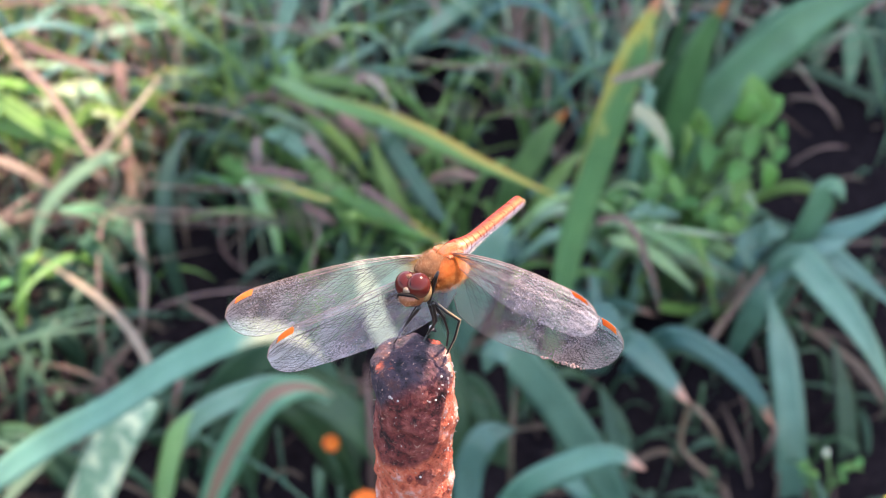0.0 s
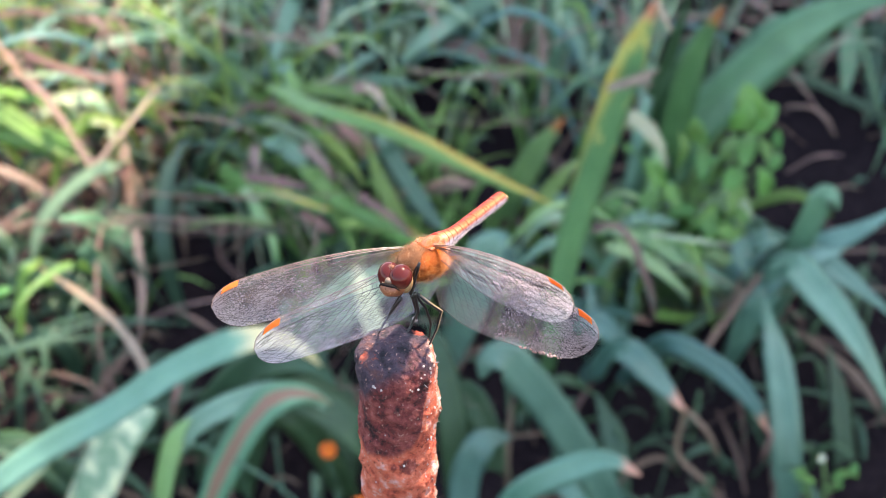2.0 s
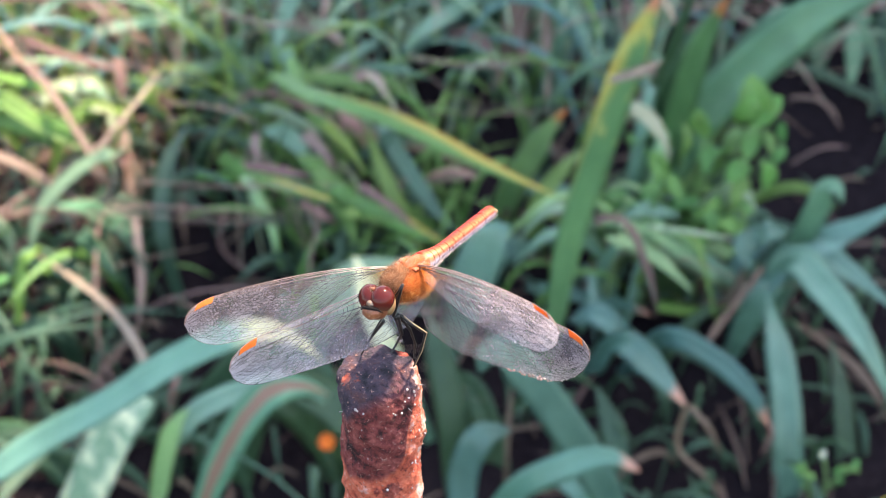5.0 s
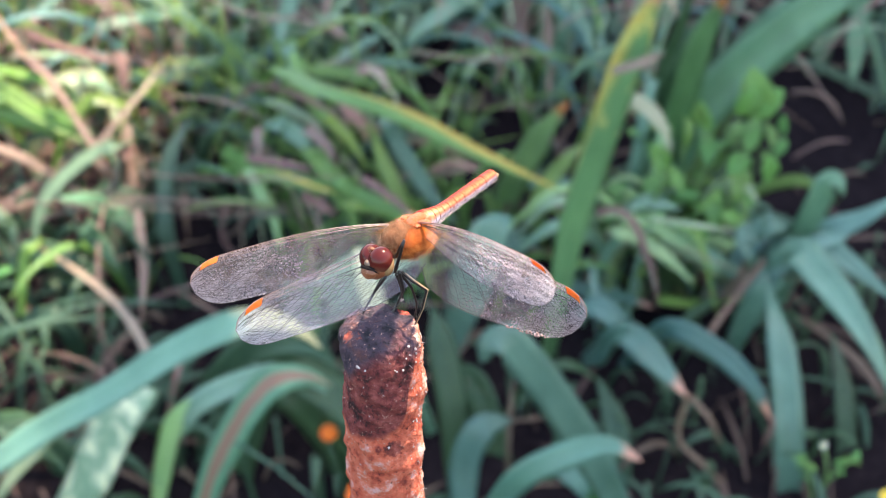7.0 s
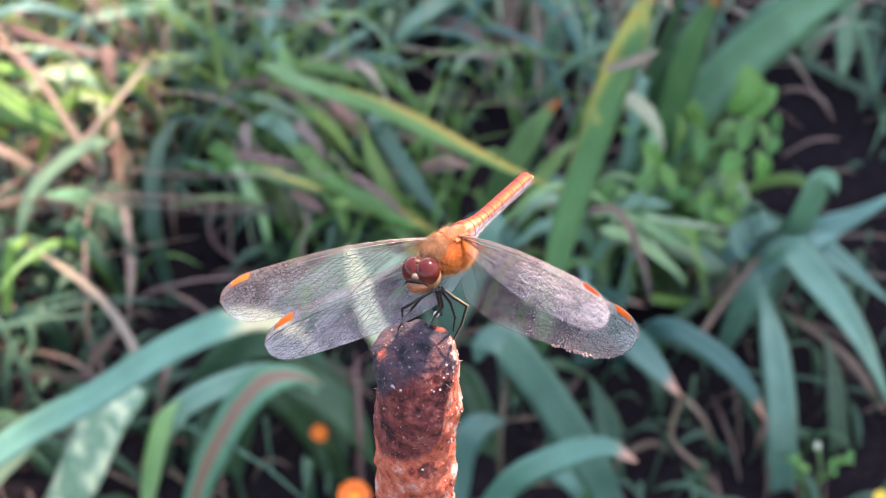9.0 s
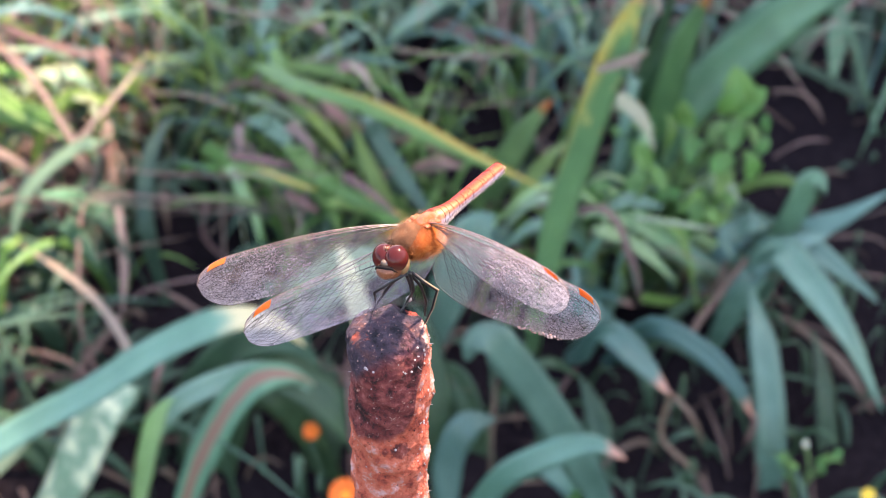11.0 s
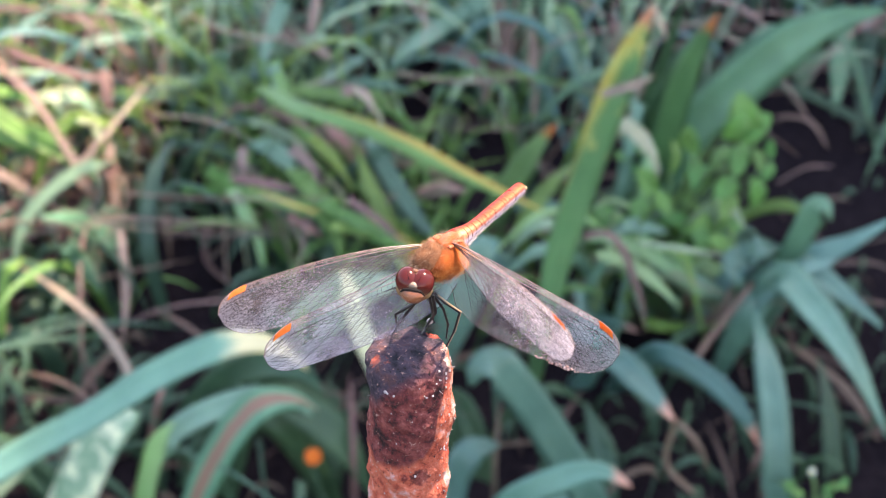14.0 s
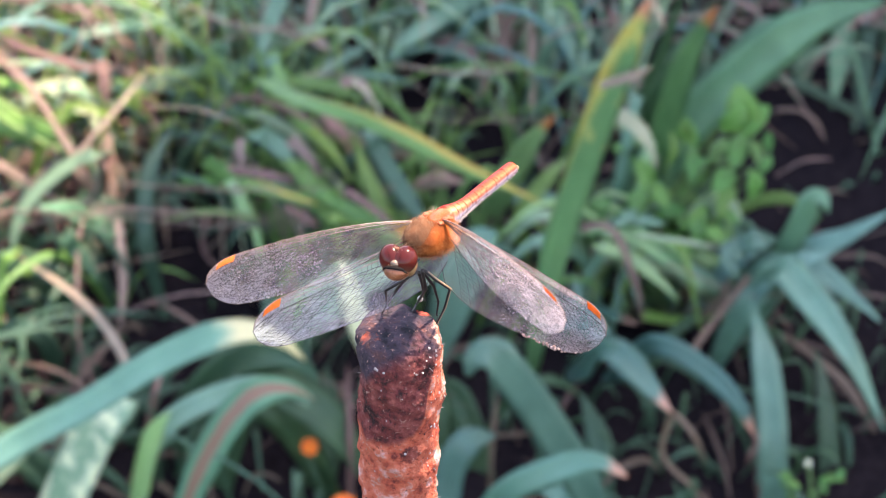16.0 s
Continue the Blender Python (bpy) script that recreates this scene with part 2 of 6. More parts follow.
def membrane_material():
    """Clear wing skin: nearly all light passes, a little is scattered onward; fine glitter, and amber at the root."""
    k = Mat("wing_skin", rough=0.28, spec=0.5)
    o = k.coords("Object")
    x, y, z = k.split(o)
    dust, cloud = k.noise(o, 5200.0, 4, 0.75), k.noise(o, 230.0, 3)
    far = k.math("SQRT", k.math("ADD", k.math("MULTIPLY", x, x), k.math("MULTIPLY", y, y)))
    root = k.ramp(k.math("ADD", k.math("MULTIPLY", far, 100.0), k.math("MULTIPLY", k.math("SUBTRACT", cloud, 0.5), 0.25)), [(0.12, (1, 1, 1)), (0.40, (0, 0, 0))])
    tint = k.mix(root, (1.0, 0.82, 0.91), (0.95, 0.36, 0.06))
    k.color(tint)
    k.bump(k.noise(o, 1500.0, 3), 0.5, 0.00008)
    clear = k.node("ShaderNodeBsdfTransparent")
    k.link(k.mix(root, (1.0, 1.0, 1.0), (1.0, 0.72, 0.42)), clear.inputs["Color"])
    tr = k.node("ShaderNodeBsdfTranslucent")
    k.link(tint, tr.inputs["Color"])
    body = k.node("ShaderNodeMixShader")
    body.inputs[0].default_value = 0.86
    k.link(k.p.outputs[0], body.inputs[1])
    k.link(tr.outputs[0], body.inputs[2])
    # clearer near the root, milkier towards the tip
    milky_outward = k.ramp(k.math("MULTIPLY", far, 40.0), [(0.22, (0.34, 0.34, 0.34)), (0.85, (1, 1, 1))])
    thick = k.math("MULTIPLY", k.ramp(dust, [(0.36, (0.27, 0.27, 0.27)), (0.58, (0.43, 0.43, 0.43)), (0.70, (0.85, 0.85, 0.85))]), k.math("ADD", k.math("MULTIPLY", cloud, 1.1), 0.13))
    thick = k.math("MULTIPLY", thick, k.math("MULTIPLY", milky_outward, 1.25))
    mixer = k.node("ShaderNodeMixShader")
    k.link(k.math("ADD", thick, k.math("MULTIPLY", root, 0.25)), mixer.inputs[0])
    k.link(clear.outputs[0], mixer.inputs[1])
    k.link(body.outputs[0], mixer.inputs[2])
    k.link(mixer.outputs[0], k.out.inputs["Surface"])
    return k.m


def mark_material():
    k = Mat("orange_wing_mark", rough=0.6, spec=0.15)
    n = k.noise(k.coords("Object"), 1500.0, 4)
    k.color(k.ramp(n, [(0.3, (0.66, 0.12, 0.02)), (0.7, (0.88, 0.25, 0.06))]))
    k.translucent((1.0, 0.22, 0.03), 0.5)
    return k.m


def eye_material():
    k = Mat("compound_eye", rough=0.13, spec=0.22)
    x, y, z = k.split(k.coords("Object", (1000, 1000, 1000)))
    n = k.noise(k.coords("Object"), 800.0, 3)
    k.color(k.ramp(k.math("ADD", k.math("MULTIPLY", z, 0.28), k.math("ADD", 0.42, k.math("MULTIPLY", n, 0.14))),
                   [(0.06, (0.22, 0.12, 0.06)), (0.18, (0.12, 0.040, 0.025)), (0.32, (0.095, 0.014, 0.010)), (0.9, (0.060, 0.009, 0.008))]))
    return k.m


def abdomen_material():
    """Hard shiny segments: red along the back, golden on the flank with a painted highlight, pale beneath, redder
    towards the tail.
    """
    k = Mat("orange_red_abdomen", rough=0.48, spec=0.25)
    u, v, _ = k.split(k.coords("UV"))
    n = k.noise(k.coords("Object"), 700.0, 5)
    grain = k.math("MULTIPLY", k.math("SUBTRACT", n, 0.5), 0.22)
    # the cream stop at 0.50 paints the sun's highlight along the front half
    flank = k.ramp(k.math("ADD", u, grain), [(0.14, (0.410, 0.335, 0.389)), (0.26, (0.328, 0.163, 0.114)), (0.36, (0.340, 0.125, 0.050)), (0.50, (0.480, 0.310, 0.180)), (0.62, (0.400, 0.190, 0.080)), (0.78, (0.295, 0.047, 0.019)), (0.92, (0.295, 0.013, 0.011))])
    tail = k.ramp(k.math("ADD", u, grain), [(0.14, (0.377, 0.284, 0.314)), (0.28, (0.246, 0.056, 0.033)), (0.46, (0.380, 0.150, 0.065)), (0.58, (0.310, 0.085, 0.034)), (0.72, (0.312, 0.047, 0.019)), (0.88, (0.262, 0.015, 0.011))])
    col = k.mix(k.ramp(v, [(0.10, (0, 0, 0)), (0.50, (1, 1, 1))]), flank, tail)
    col = k.mix(k.ramp(k.noise(k.coords("Object"), 1700.0, 3), [(0.56, (0, 0, 0)), (0.66, (1, 1, 1))]), col, (0.17, 0.025, 0.012))
    k.color(col)
    k.bump(n, 0.8, 0.00025)
    return k.m


soil = soil_material()
tail_red = abdomen_material()
rust = rust_material()
wing_skin = membrane_material()
eye_red = eye_material()
vein_dark = plain("dark_vein", (0.020, 0.014, 0.016), (0.060, 0.040, 0.043), rough=0.45, spec=0.35)
vein_tan = plain("amber_vein", (0.13, 0.075, 0.065), (0.30, 0.19, 0.17), rough=0.35)
stigma_orange = mark_material()
thorax_orange = plain("orange_furry_thorax", (0.09, 0.020, 0.006), (0.32, 0.075, 0.015), 420.0, rough=0.75, bump=1.0, spec=0.12)
chest_brown = plain("brown_furry_chest", (0.045, 0.018, 0.009), (0.22, 0.090, 0.042), 700.0, rough=0.8, bump=0.9, spec=0.15)
hair_gold = plain("golden_hair", (0.40, 0.115, 0.026), (0.58, 0.215, 0.055), rough=0.5)
hair_brown = plain("brown_hair", (0.15, 0.065, 0.030), (0.34, 0.17, 0.085), rough=0.5)
hair_white = plain("whitish_hair", (0.46, 0.36, 0.36), (0.72, 0.62, 0.62), rough=0.5)
hair_pale = plain("pale_hair", (0.36, 0.22, 0.13), (0.62, 0.44, 0.30), rough=0.5)
abdomen_red = plain("orange_red_abdomen", (0.40, 0.034, 0.013), (0.50, 0.105, 0.032), 330.0, rough=0.34, bump=0.15, spec=0.3)
wing_joint_red = plain("wing_joint_red", (0.30, 0.04, 0.012), (0.50, 0.13, 0.045), 900.0, rough=0.5, bump=0.4)
joint_dark = plain("dark_joint", (0.025, 0.008, 0.005), (0.06, 0.018, 0.010), rough=0.8, spec=0.1)
face_tan = plain("tan_face", (0.15, 0.045, 0.018), (0.31, 0.100, 0.042), 900.0, rough=0.38, bump=0.4)
cheek_olive = plain("olive_tan_cheek", (0.15, 0.075, 0.030), (0.30, 0.17, 0.075), 700.0, rough=0.4, bump=0.4)
brow_grey = plain("grey_tan_brow", (0.13, 0.075, 0.045), (0.30, 0.20, 0.14), 1500.0, rough=0.45, bump=0.6)
mouth_black = plain("black_mouth_line", (0.008, 0.006, 0.006), (0.02, 0.014, 0.012), rough=0.8, spec=0.1)
leg_black = plain("black_leg", (0.008, 0.007, 0.007), (0.03, 0.022, 0.018), rough=0.35)
leg_tan = plain("tan_leg_stripe", (0.36, 0.22, 0.12), (0.55, 0.36, 0.22), rough=0.4)
frayed_pink = plain("frayed_pink_skin", (0.26, 0.13, 0.11), (0.50, 0.32, 0.29), rough=0.5)
grit_white = plain("pale_grit", (0.34, 0.25, 0.23), (0.62, 0.52, 0.50), rough=0.4)
petal_orange = plain("orange_petal", (0.95, 0.13, 0.006), (1.0, 0.20, 0.012), 300.0)
petal_white = plain("white_petal", (0.36, 0.38, 0.28), (0.5, 0.52, 0.4), 300.0)
petal_yellow = plain("yellow_petal", (0.70, 0.42, 0.03), (0.85, 0.58, 0.06), 300.0)
wall_plaster = plain("grey_plaster", (0.35, 0.34, 0.32), (0.48, 0.47, 0.45), 6.0, rough=0.9)
leaflet_green = leaf_material("small_green_leaf", (0.080, 0.250, 0.060), (0.170, 0.400, 0.120), glow=0.42)
stalk_green = plain("green_stalk", (0.08, 0.16, 0.05), (0.16, 0.26, 0.10), 200.0)


# ---- building helpers ----
def mesh_from(name, verts, faces, material, smooth=True, uvs=None):
    me = bpy.data.meshes.new(name)
    me.from_pydata([tuple(v) for v in verts], [], faces)
    for m in material if isinstance(material, (list, tuple)) else (material,):
        me.materials.append(m)
    if smooth:
        me.polygons.foreach_set("use_smooth", [True] * len(me.polygons))
    if uvs is not None:
        layer = me.uv_layers.new(name="UVMap")
        idx = np.empty(len(me.loops), dtype=np.int32)
        me.loops.foreach_get("vertex_index", idx)
        layer.data.foreach_set("uv", np.asarray(uvs, dtype=np.float32)[idx].ravel())
    me.update()
    return me


def part(name, me, parent, m=None, label=""):
    ob = new(name, me)
    ob.parent = parent
    if m is not None:
        ob.matrix_basis = m
    return tagged(ob, label=label)


def empty(name, place, label, category, group=""):
    ob = new(name)
    ob.empty_display_size = 0.01
    ob.location = place
    return tagged(ob, label=label, category=category, group=group)


def spline(points, n):
    """Catmull-Rom through the points, n samples."""
    p = [Vector(q) for q in points]
    p = [p[0] * 2 - p[1]] + p + [p[-1] * 2 - p[-2]]
    out, spans = [], len(p) - 3
    for i in range(n):
        f = i / (n - 1) * spans
        k = min(int(f), spans - 1)
        t = f - k
        a, b, c, d = p[k:k + 4]
        out.append(0.5 * (2 * b + (c - a) * t + (2 * a - 5 * b + 4 * c - d) * t * t + (3 * b - a - 3 * c + d) * t ** 3))
    return out


def tube(points, radii, sides=8, close=True):
    """Vertices and faces of a tapered tube along the points."""
    verts, faces, side = [], [], None
    for i, p in enumerate(points):
        t = (points[min(i + 1, len(points) - 1)] - points[max(i - 1, 0)]).normalized()
        if side is None:
            side = t.orthogonal().normalized()
        side = (side - t * side.dot(t)).normalized()
        other = t.cross(side)
        for j in range(sides):
            a = 2 * math.pi * j / sides
            verts.append(p + (side * math.cos(a) + other * math.sin(a)) * radii[i])
    for i in range(len(points) - 1):
        for j in range(sides):
            a, b = i * sides + j, i * sides + (j + 1) % sides
            faces.append((a, b, b + sides, a + sides))
    if close:
        faces.append(tuple(range(sides - 1, -1, -1)))
        faces.append(tuple(range((len(points) - 1) * sides, len(points) * sides)))
    return verts, faces


def join(pieces):
    verts, faces = [], []
    for v, f in pieces:
        k = len(verts)
        verts += v
        faces += [tuple(i + k for i in q) for q in f]
    return verts, faces


def ball(center, radii, turn=None, rings=14, seg=20, shape=None):
    """An ellipsoid, which shape(unit normal) may swell or pinch."""
    verts, faces = [], []
    for i in range(rings + 1):
        th = math.pi * i / rings
        for j in range(seg):
            a = 2 * math.pi * j / seg
            n = Vector((math.sin(th) * math.cos(a), math.sin(th) * math.sin(a), math.cos(th)))
            v = Vector((n.x * radii[0], n.y * radii[1], n.z * radii[2])) * (shape(n) if shape else 1)
            verts.append(Vector(center) + (turn @ v if turn else v))
    for i in range(rings):
        for j in range(seg):
            a, b = i * seg + j, i * seg + (j + 1) % seg
            faces.append((a, b, b + seg, a + seg))
    return verts, faces


FACING = Vector((0.0, -0.62, 0.78))


def blade_mesh(points, width, rng, rings=26, fold=0.32, tilt=0.0, base_width=0.55):
    """A long leaf along the points: keeled, tapered, of real thickness, with a slightly wavy edge."""
    path = spline(points, rings)
    verts, uvs, faces = [], [], []
    lean, wave = rng.uniform(-0.35, 0.35) + tilt, rng.uniform(0, 6)
    for i, p in enumerate(path):
        v = i / (rings - 1)
        t = (path[min(i + 1, rings - 1)] - path[max(i - 1, 0)]).normalized()
        side = t.cross(FACING)
        side = side.normalized() if side.length > 0.05 else Vector((1, 0, 0))
        side = Matrix.Rotation(lean + 0.25 * math.sin(3 * v + wave), 3, t) @ side
        up = side.cross(t).normalized()
        w = width * 0.5 * min(base_width + 1.6 * v, 1.0) * min(1.0, (1.015 - v) / 0.34) ** 0.85
        thick = 0.00035 + 0.0006 * (1 - v)
        rip = 0.04 * width * math.sin(9 * v + wave)
        for u, h in ((0.0, 0.0), (0.25, 0.35), (0.5, 1.0), (0.75, 0.35), (1.0, 0.0)):
            x = (u - 0.5) * 2
            verts.append(p + side * (x * w) + up * (abs(x) * w * fold + rip * x * x + thick * (1 - x * x)))
            uvs.append((u, v))
        for u in (0.75, 0.5, 0.25):
            x = (u - 0.5) * 2
            verts.append(p + side * (x * w) + up * (abs(x) * w * fold + rip * x * x - thick * (1 - x * x)))
            uvs.append((u, v))
    for i in range(rings - 1):
        for j in range(8):
            a, b = i * 8 + j, i * 8 + (j + 1) % 8
            faces.append((a, b, b + 8, a + 8))
    faces.append(tuple(range((rings - 1) * 8, rings * 8)))
    return verts, faces, uvs


LEAF_RNG = random.Random(11)


def leaf(plant, width, material, *points, name="leaf", tilt=0.0, label=""):
    """One blade of a plant, from its foot to its tip."""
    o = plant.location
    verts, faces, uvs = blade_mesh([Vector(q) - o for q in points], width, LEAF_RNG, tilt=tilt)
    return part(name, mesh_from(name, verts, faces, material, uvs=uvs), plant, label=label)


# ---- ground and an unseen wall, added to shade the bed ----
def ground():
    xs = [-40, -10, -3, -1.5] + [-0.9 + 0.03 * i for i in range(61)] + [1.5, 3, 10, 40]
    ys = [-40, -10, -3, -1] + [-0.4 + 0.03 * i for i in range(74)] + [2.5, 4, 10, 40]
    verts = [(x, y, 0.012 * noise.noise((x * 7, y * 7, 0)) + 0.006 * noise.noise((x * 25, y * 25, 3)) - 0.008 if abs(x) < 2 and -1 < y < 2.4 else -0.008) for y in ys for x in xs]
    n = len(xs)
    faces = [(j * n + i, j * n + i + 1, (j + 1) * n + i + 1, (j + 1) * n + i) for j in range(len(ys) - 1) for i in range(n - 1)]
    tagged(new("ground", mesh_from("ground", verts, faces, soil)), "dark garden soil under the plants", "ground", kind="structure")


def box_mesh(name, lo, hi, material):
    bm = bmesh.new()
    bmesh.ops.create_cube(bm, size=1.0)
    for v in bm.verts:
        v.co = Vector([lo[i] + (hi[i] - lo[i]) * (v.co[i] + 0.5) for i in range(3)])
    bmesh.ops.bevel(bm, geom=bm.edges[:], offset=0.01, segments=2, affect="EDGES")
    me = bpy.data.meshes.new(name)
    bm.to_mesh(me)
    bm.free()
    me.materials.append(material)
    return me


ground()
# added out of view, only to keep the sun off the bed
tagged(new("wall_added_shade", box_mesh("wall_added_shade", (1.20, 1.02, -0.02), (1.40, 7.0, 3.44), wall_plaster)), "plain grey wall, added out of view to shade the bed", "wall", kind="structure")

# ---- the rusty bar ----
def rod():
    """A cut iron bar, standing in the soil: slanting ribs, a chipped and slightly sloping head, flaked skin."""
    rng = random.Random(5)
    bar = empty("iron_rod", (0, 0, 0), "rusty ribbed iron rod standing upright in soil", "rod")
    seg, R = 144, 0.0049
    levels = [0.45 - 0.00022 * i for i in range(190)] + [0.408 - 0.004 * i for i in range(1, 104)]
    verts, faces = [], []

    def radius(a, z):
        turn = (z - 0.45) / 0.0105 - 0.42 * math.sin(a - 1.1)
        rib = math.exp(-((turn - math.floor(turn) - 0.5) / 0.16) ** 2)
        p = Vector((math.cos(a) * R, math.sin(a) * R, z))
        return (R + 0.00038 * rib + 0.00042 * math.exp(-((z - 0.4435) / 0.0045) ** 2) * max(0.0, math.cos(a))
                + 0.00028 * noise.noise(p * 330) + 0.00024 * noise.noise(p * 800) + 0.00018 * noise.noise(p * 2200) + 0.00016 * noise.noise(p * 4200) * max(0.0, math.cos(a)))

    def rim(a):
        return 0.45 + 0.0010 * math.sin(a) + 0.0006 * noise.noise((math.cos(a) * 2, math.sin(a) * 2, 7))

    for i, z in enumerate(levels):
        for j in range(seg):
            a = 2 * math.pi * j / seg
            zz = z + (rim(a) - 0.45) * max(0.0, 1 - i / 40)
            worn = max(0.0, -math.sin(a))
            r = radius(a, zz) * (1 - (0.10 + 0.07 * worn) * math.exp(-i / (2.2 + 5.0 * worn)))
            verts.append((r * math.cos(a), r * math.sin(a), zz))
    for i in range(len(levels) - 1):
        for j in range(seg):
            a, b = i * seg + j, i * seg + (j + 1) % seg
            faces.append((a, a + seg, b + seg, b))
    last = list(range(seg))
    for k in range(1, 15):
        f, row = 1 - k / 15, []
        for j in range(seg):
            a = 2 * math.pi * j / seg
            r = radius(a, rim(a)) * (0.9 - 0.07 * max(0.0, -math.sin(a))) * f
            p = Vector((r * math.cos(a), r * math.sin(a), 0))
            lift = 0.0007 * (1 - f * f) + 0.0005 * noise.noise(p * 500) + 0.00025 * noise.noise(p * 1400)
            row.append(len(verts))
            verts.append((p.x, p.y, 0.45 + 0.00020 * p.y * 1000 + (rim(a) - 0.45 - 0.0010 * math.sin(a)) * f + lift))
        for j in range(seg):
            faces.append((last[j], last[(j + 1) % seg], row[(j + 1) % seg], row[j]))
        last = row
    faces.append(tuple(last))
    part("bar", mesh_from("bar", verts, faces, rust), bar)
    bits = []
    for _ in range(50):
        a, z = rng.uniform(math.pi, 2 * math.pi) if rng.random() < 0.7 else rng.uniform(-0.5, 0.6), 0.45 - 0.036 * rng.random()
        r = radius(a, z)
        s = rng.choice((0.00004, 0.00005, 0.00007, 0.0001))
        at = Vector((r * math.cos(a), r * math.sin(a), z))
        out = Vector((math.cos(a), math.sin(a), rng.uniform(-0.4, 0.6))).normalized()
        if rng.random() < 0.35:
            bits.append(tube([at - out * s, at + out * rng.uniform(0.0002, 0.0006)], [s * 0.5, s * 0.25], 4))
        else:
            bits.append(ball(at, (s, s, s * 1.2), rings=4, seg=6))
    for x, z, s in ((-2.75, 0.4478, 0.20), (-2.5, 0.4477, 0.13), (-1.75, 0.4476, 0.15), (3.6, 0.4505, 0.16), (3.3, 0.4488, 0.12), (2.9, 0.4472, 0.15), (1.9, 0.4476, 0.10), (2.15, 0.4473, 0.13), (0.9, 0.4348, 0.17)):
        y = -math.sqrt(max(5.0 ** 2 - x * x, 0)) * 0.001
        bits.append(ball((x * 0.001, y, z), (s * 0.001,) * 3, rings=6, seg=8))
    for _ in range(130):
        a, z = rng.uniform(-0.75, 0.25), 0.4495 - 0.040 * rng.random()
        r, s = radius(a, z), rng.uniform(0.00005, 0.00016)
        at = Vector((r * math.cos(a), r * math.sin(a), z))
        bits.append(ball(at, (s, s * rng.uniform(0.7, 1.3), s * rng.uniform(0.8, 1.8)), rings=4, seg=6))
    bits.append(ball((0.0024, 0.0042, 0.4520), (0.0004,) * 3, rings=6, seg=8))
    v, f = join(bits)
    tagged(part("grit", mesh_from("grit", v, f, grit_white), bar, label="pale crumbs stuck to the rust"), kind="stuff")


rod()

# ---- the dragonfly ----
MM = 0.001
THORAX = Vector((0.00367, 0.00177, 0.46299))
fly = empty("dragonfly", THORAX, "orange-red dragonfly perched on the rusty iron rod", "dragonfly")


def mm(*p):
    return Vector(p) * MM


BACK = Vector((0.40, 0.89, -0.20)).normalized()
SIDE = BACK.cross(Vector((0, 0, 1))).normalized()
BODY = Matrix((SIDE, BACK, SIDE.cross(BACK))).transposed()


def fur(n, center, radii, spread, lengths, thick, material, label, seed, drop=0.0):
    """Fine standing hair over an ellipsoid of the body; spread: mean and deviation of the directions in which it grows."""
    rng, hairs = random.Random(seed), []
    for _ in range(n):
        d = Vector([rng.gauss(m, s) for m, s in spread]).normalized()
        at = BODY @ (mm(*center) + Vector((d.x * radii[0], d.y * radii[1], d.z * radii[2])) * MM * 0.98)
        way = (BODY @ d + Vector((rng.gauss(0, 0.3), rng.gauss(0, 0.3), rng.gauss(-drop, 0.3)))).normalized()
        bend = Vector((rng.gauss(0, 0.3), rng.gauss(0, 0.3), rng.gauss(0, 0.3)))
        long = rng.uniform(*lengths) * MM
        hairs.append(tube([at, at + way * long * 0.55, at + (way + bend * 0.5).normalized() * long], [thick * MM, thick * 0.7 * MM, thick * 0.25 * MM], 3, False))
    tagged(part("hair", mesh_from("hair", *join(hairs), material), fly, label=label), kind="stuff")


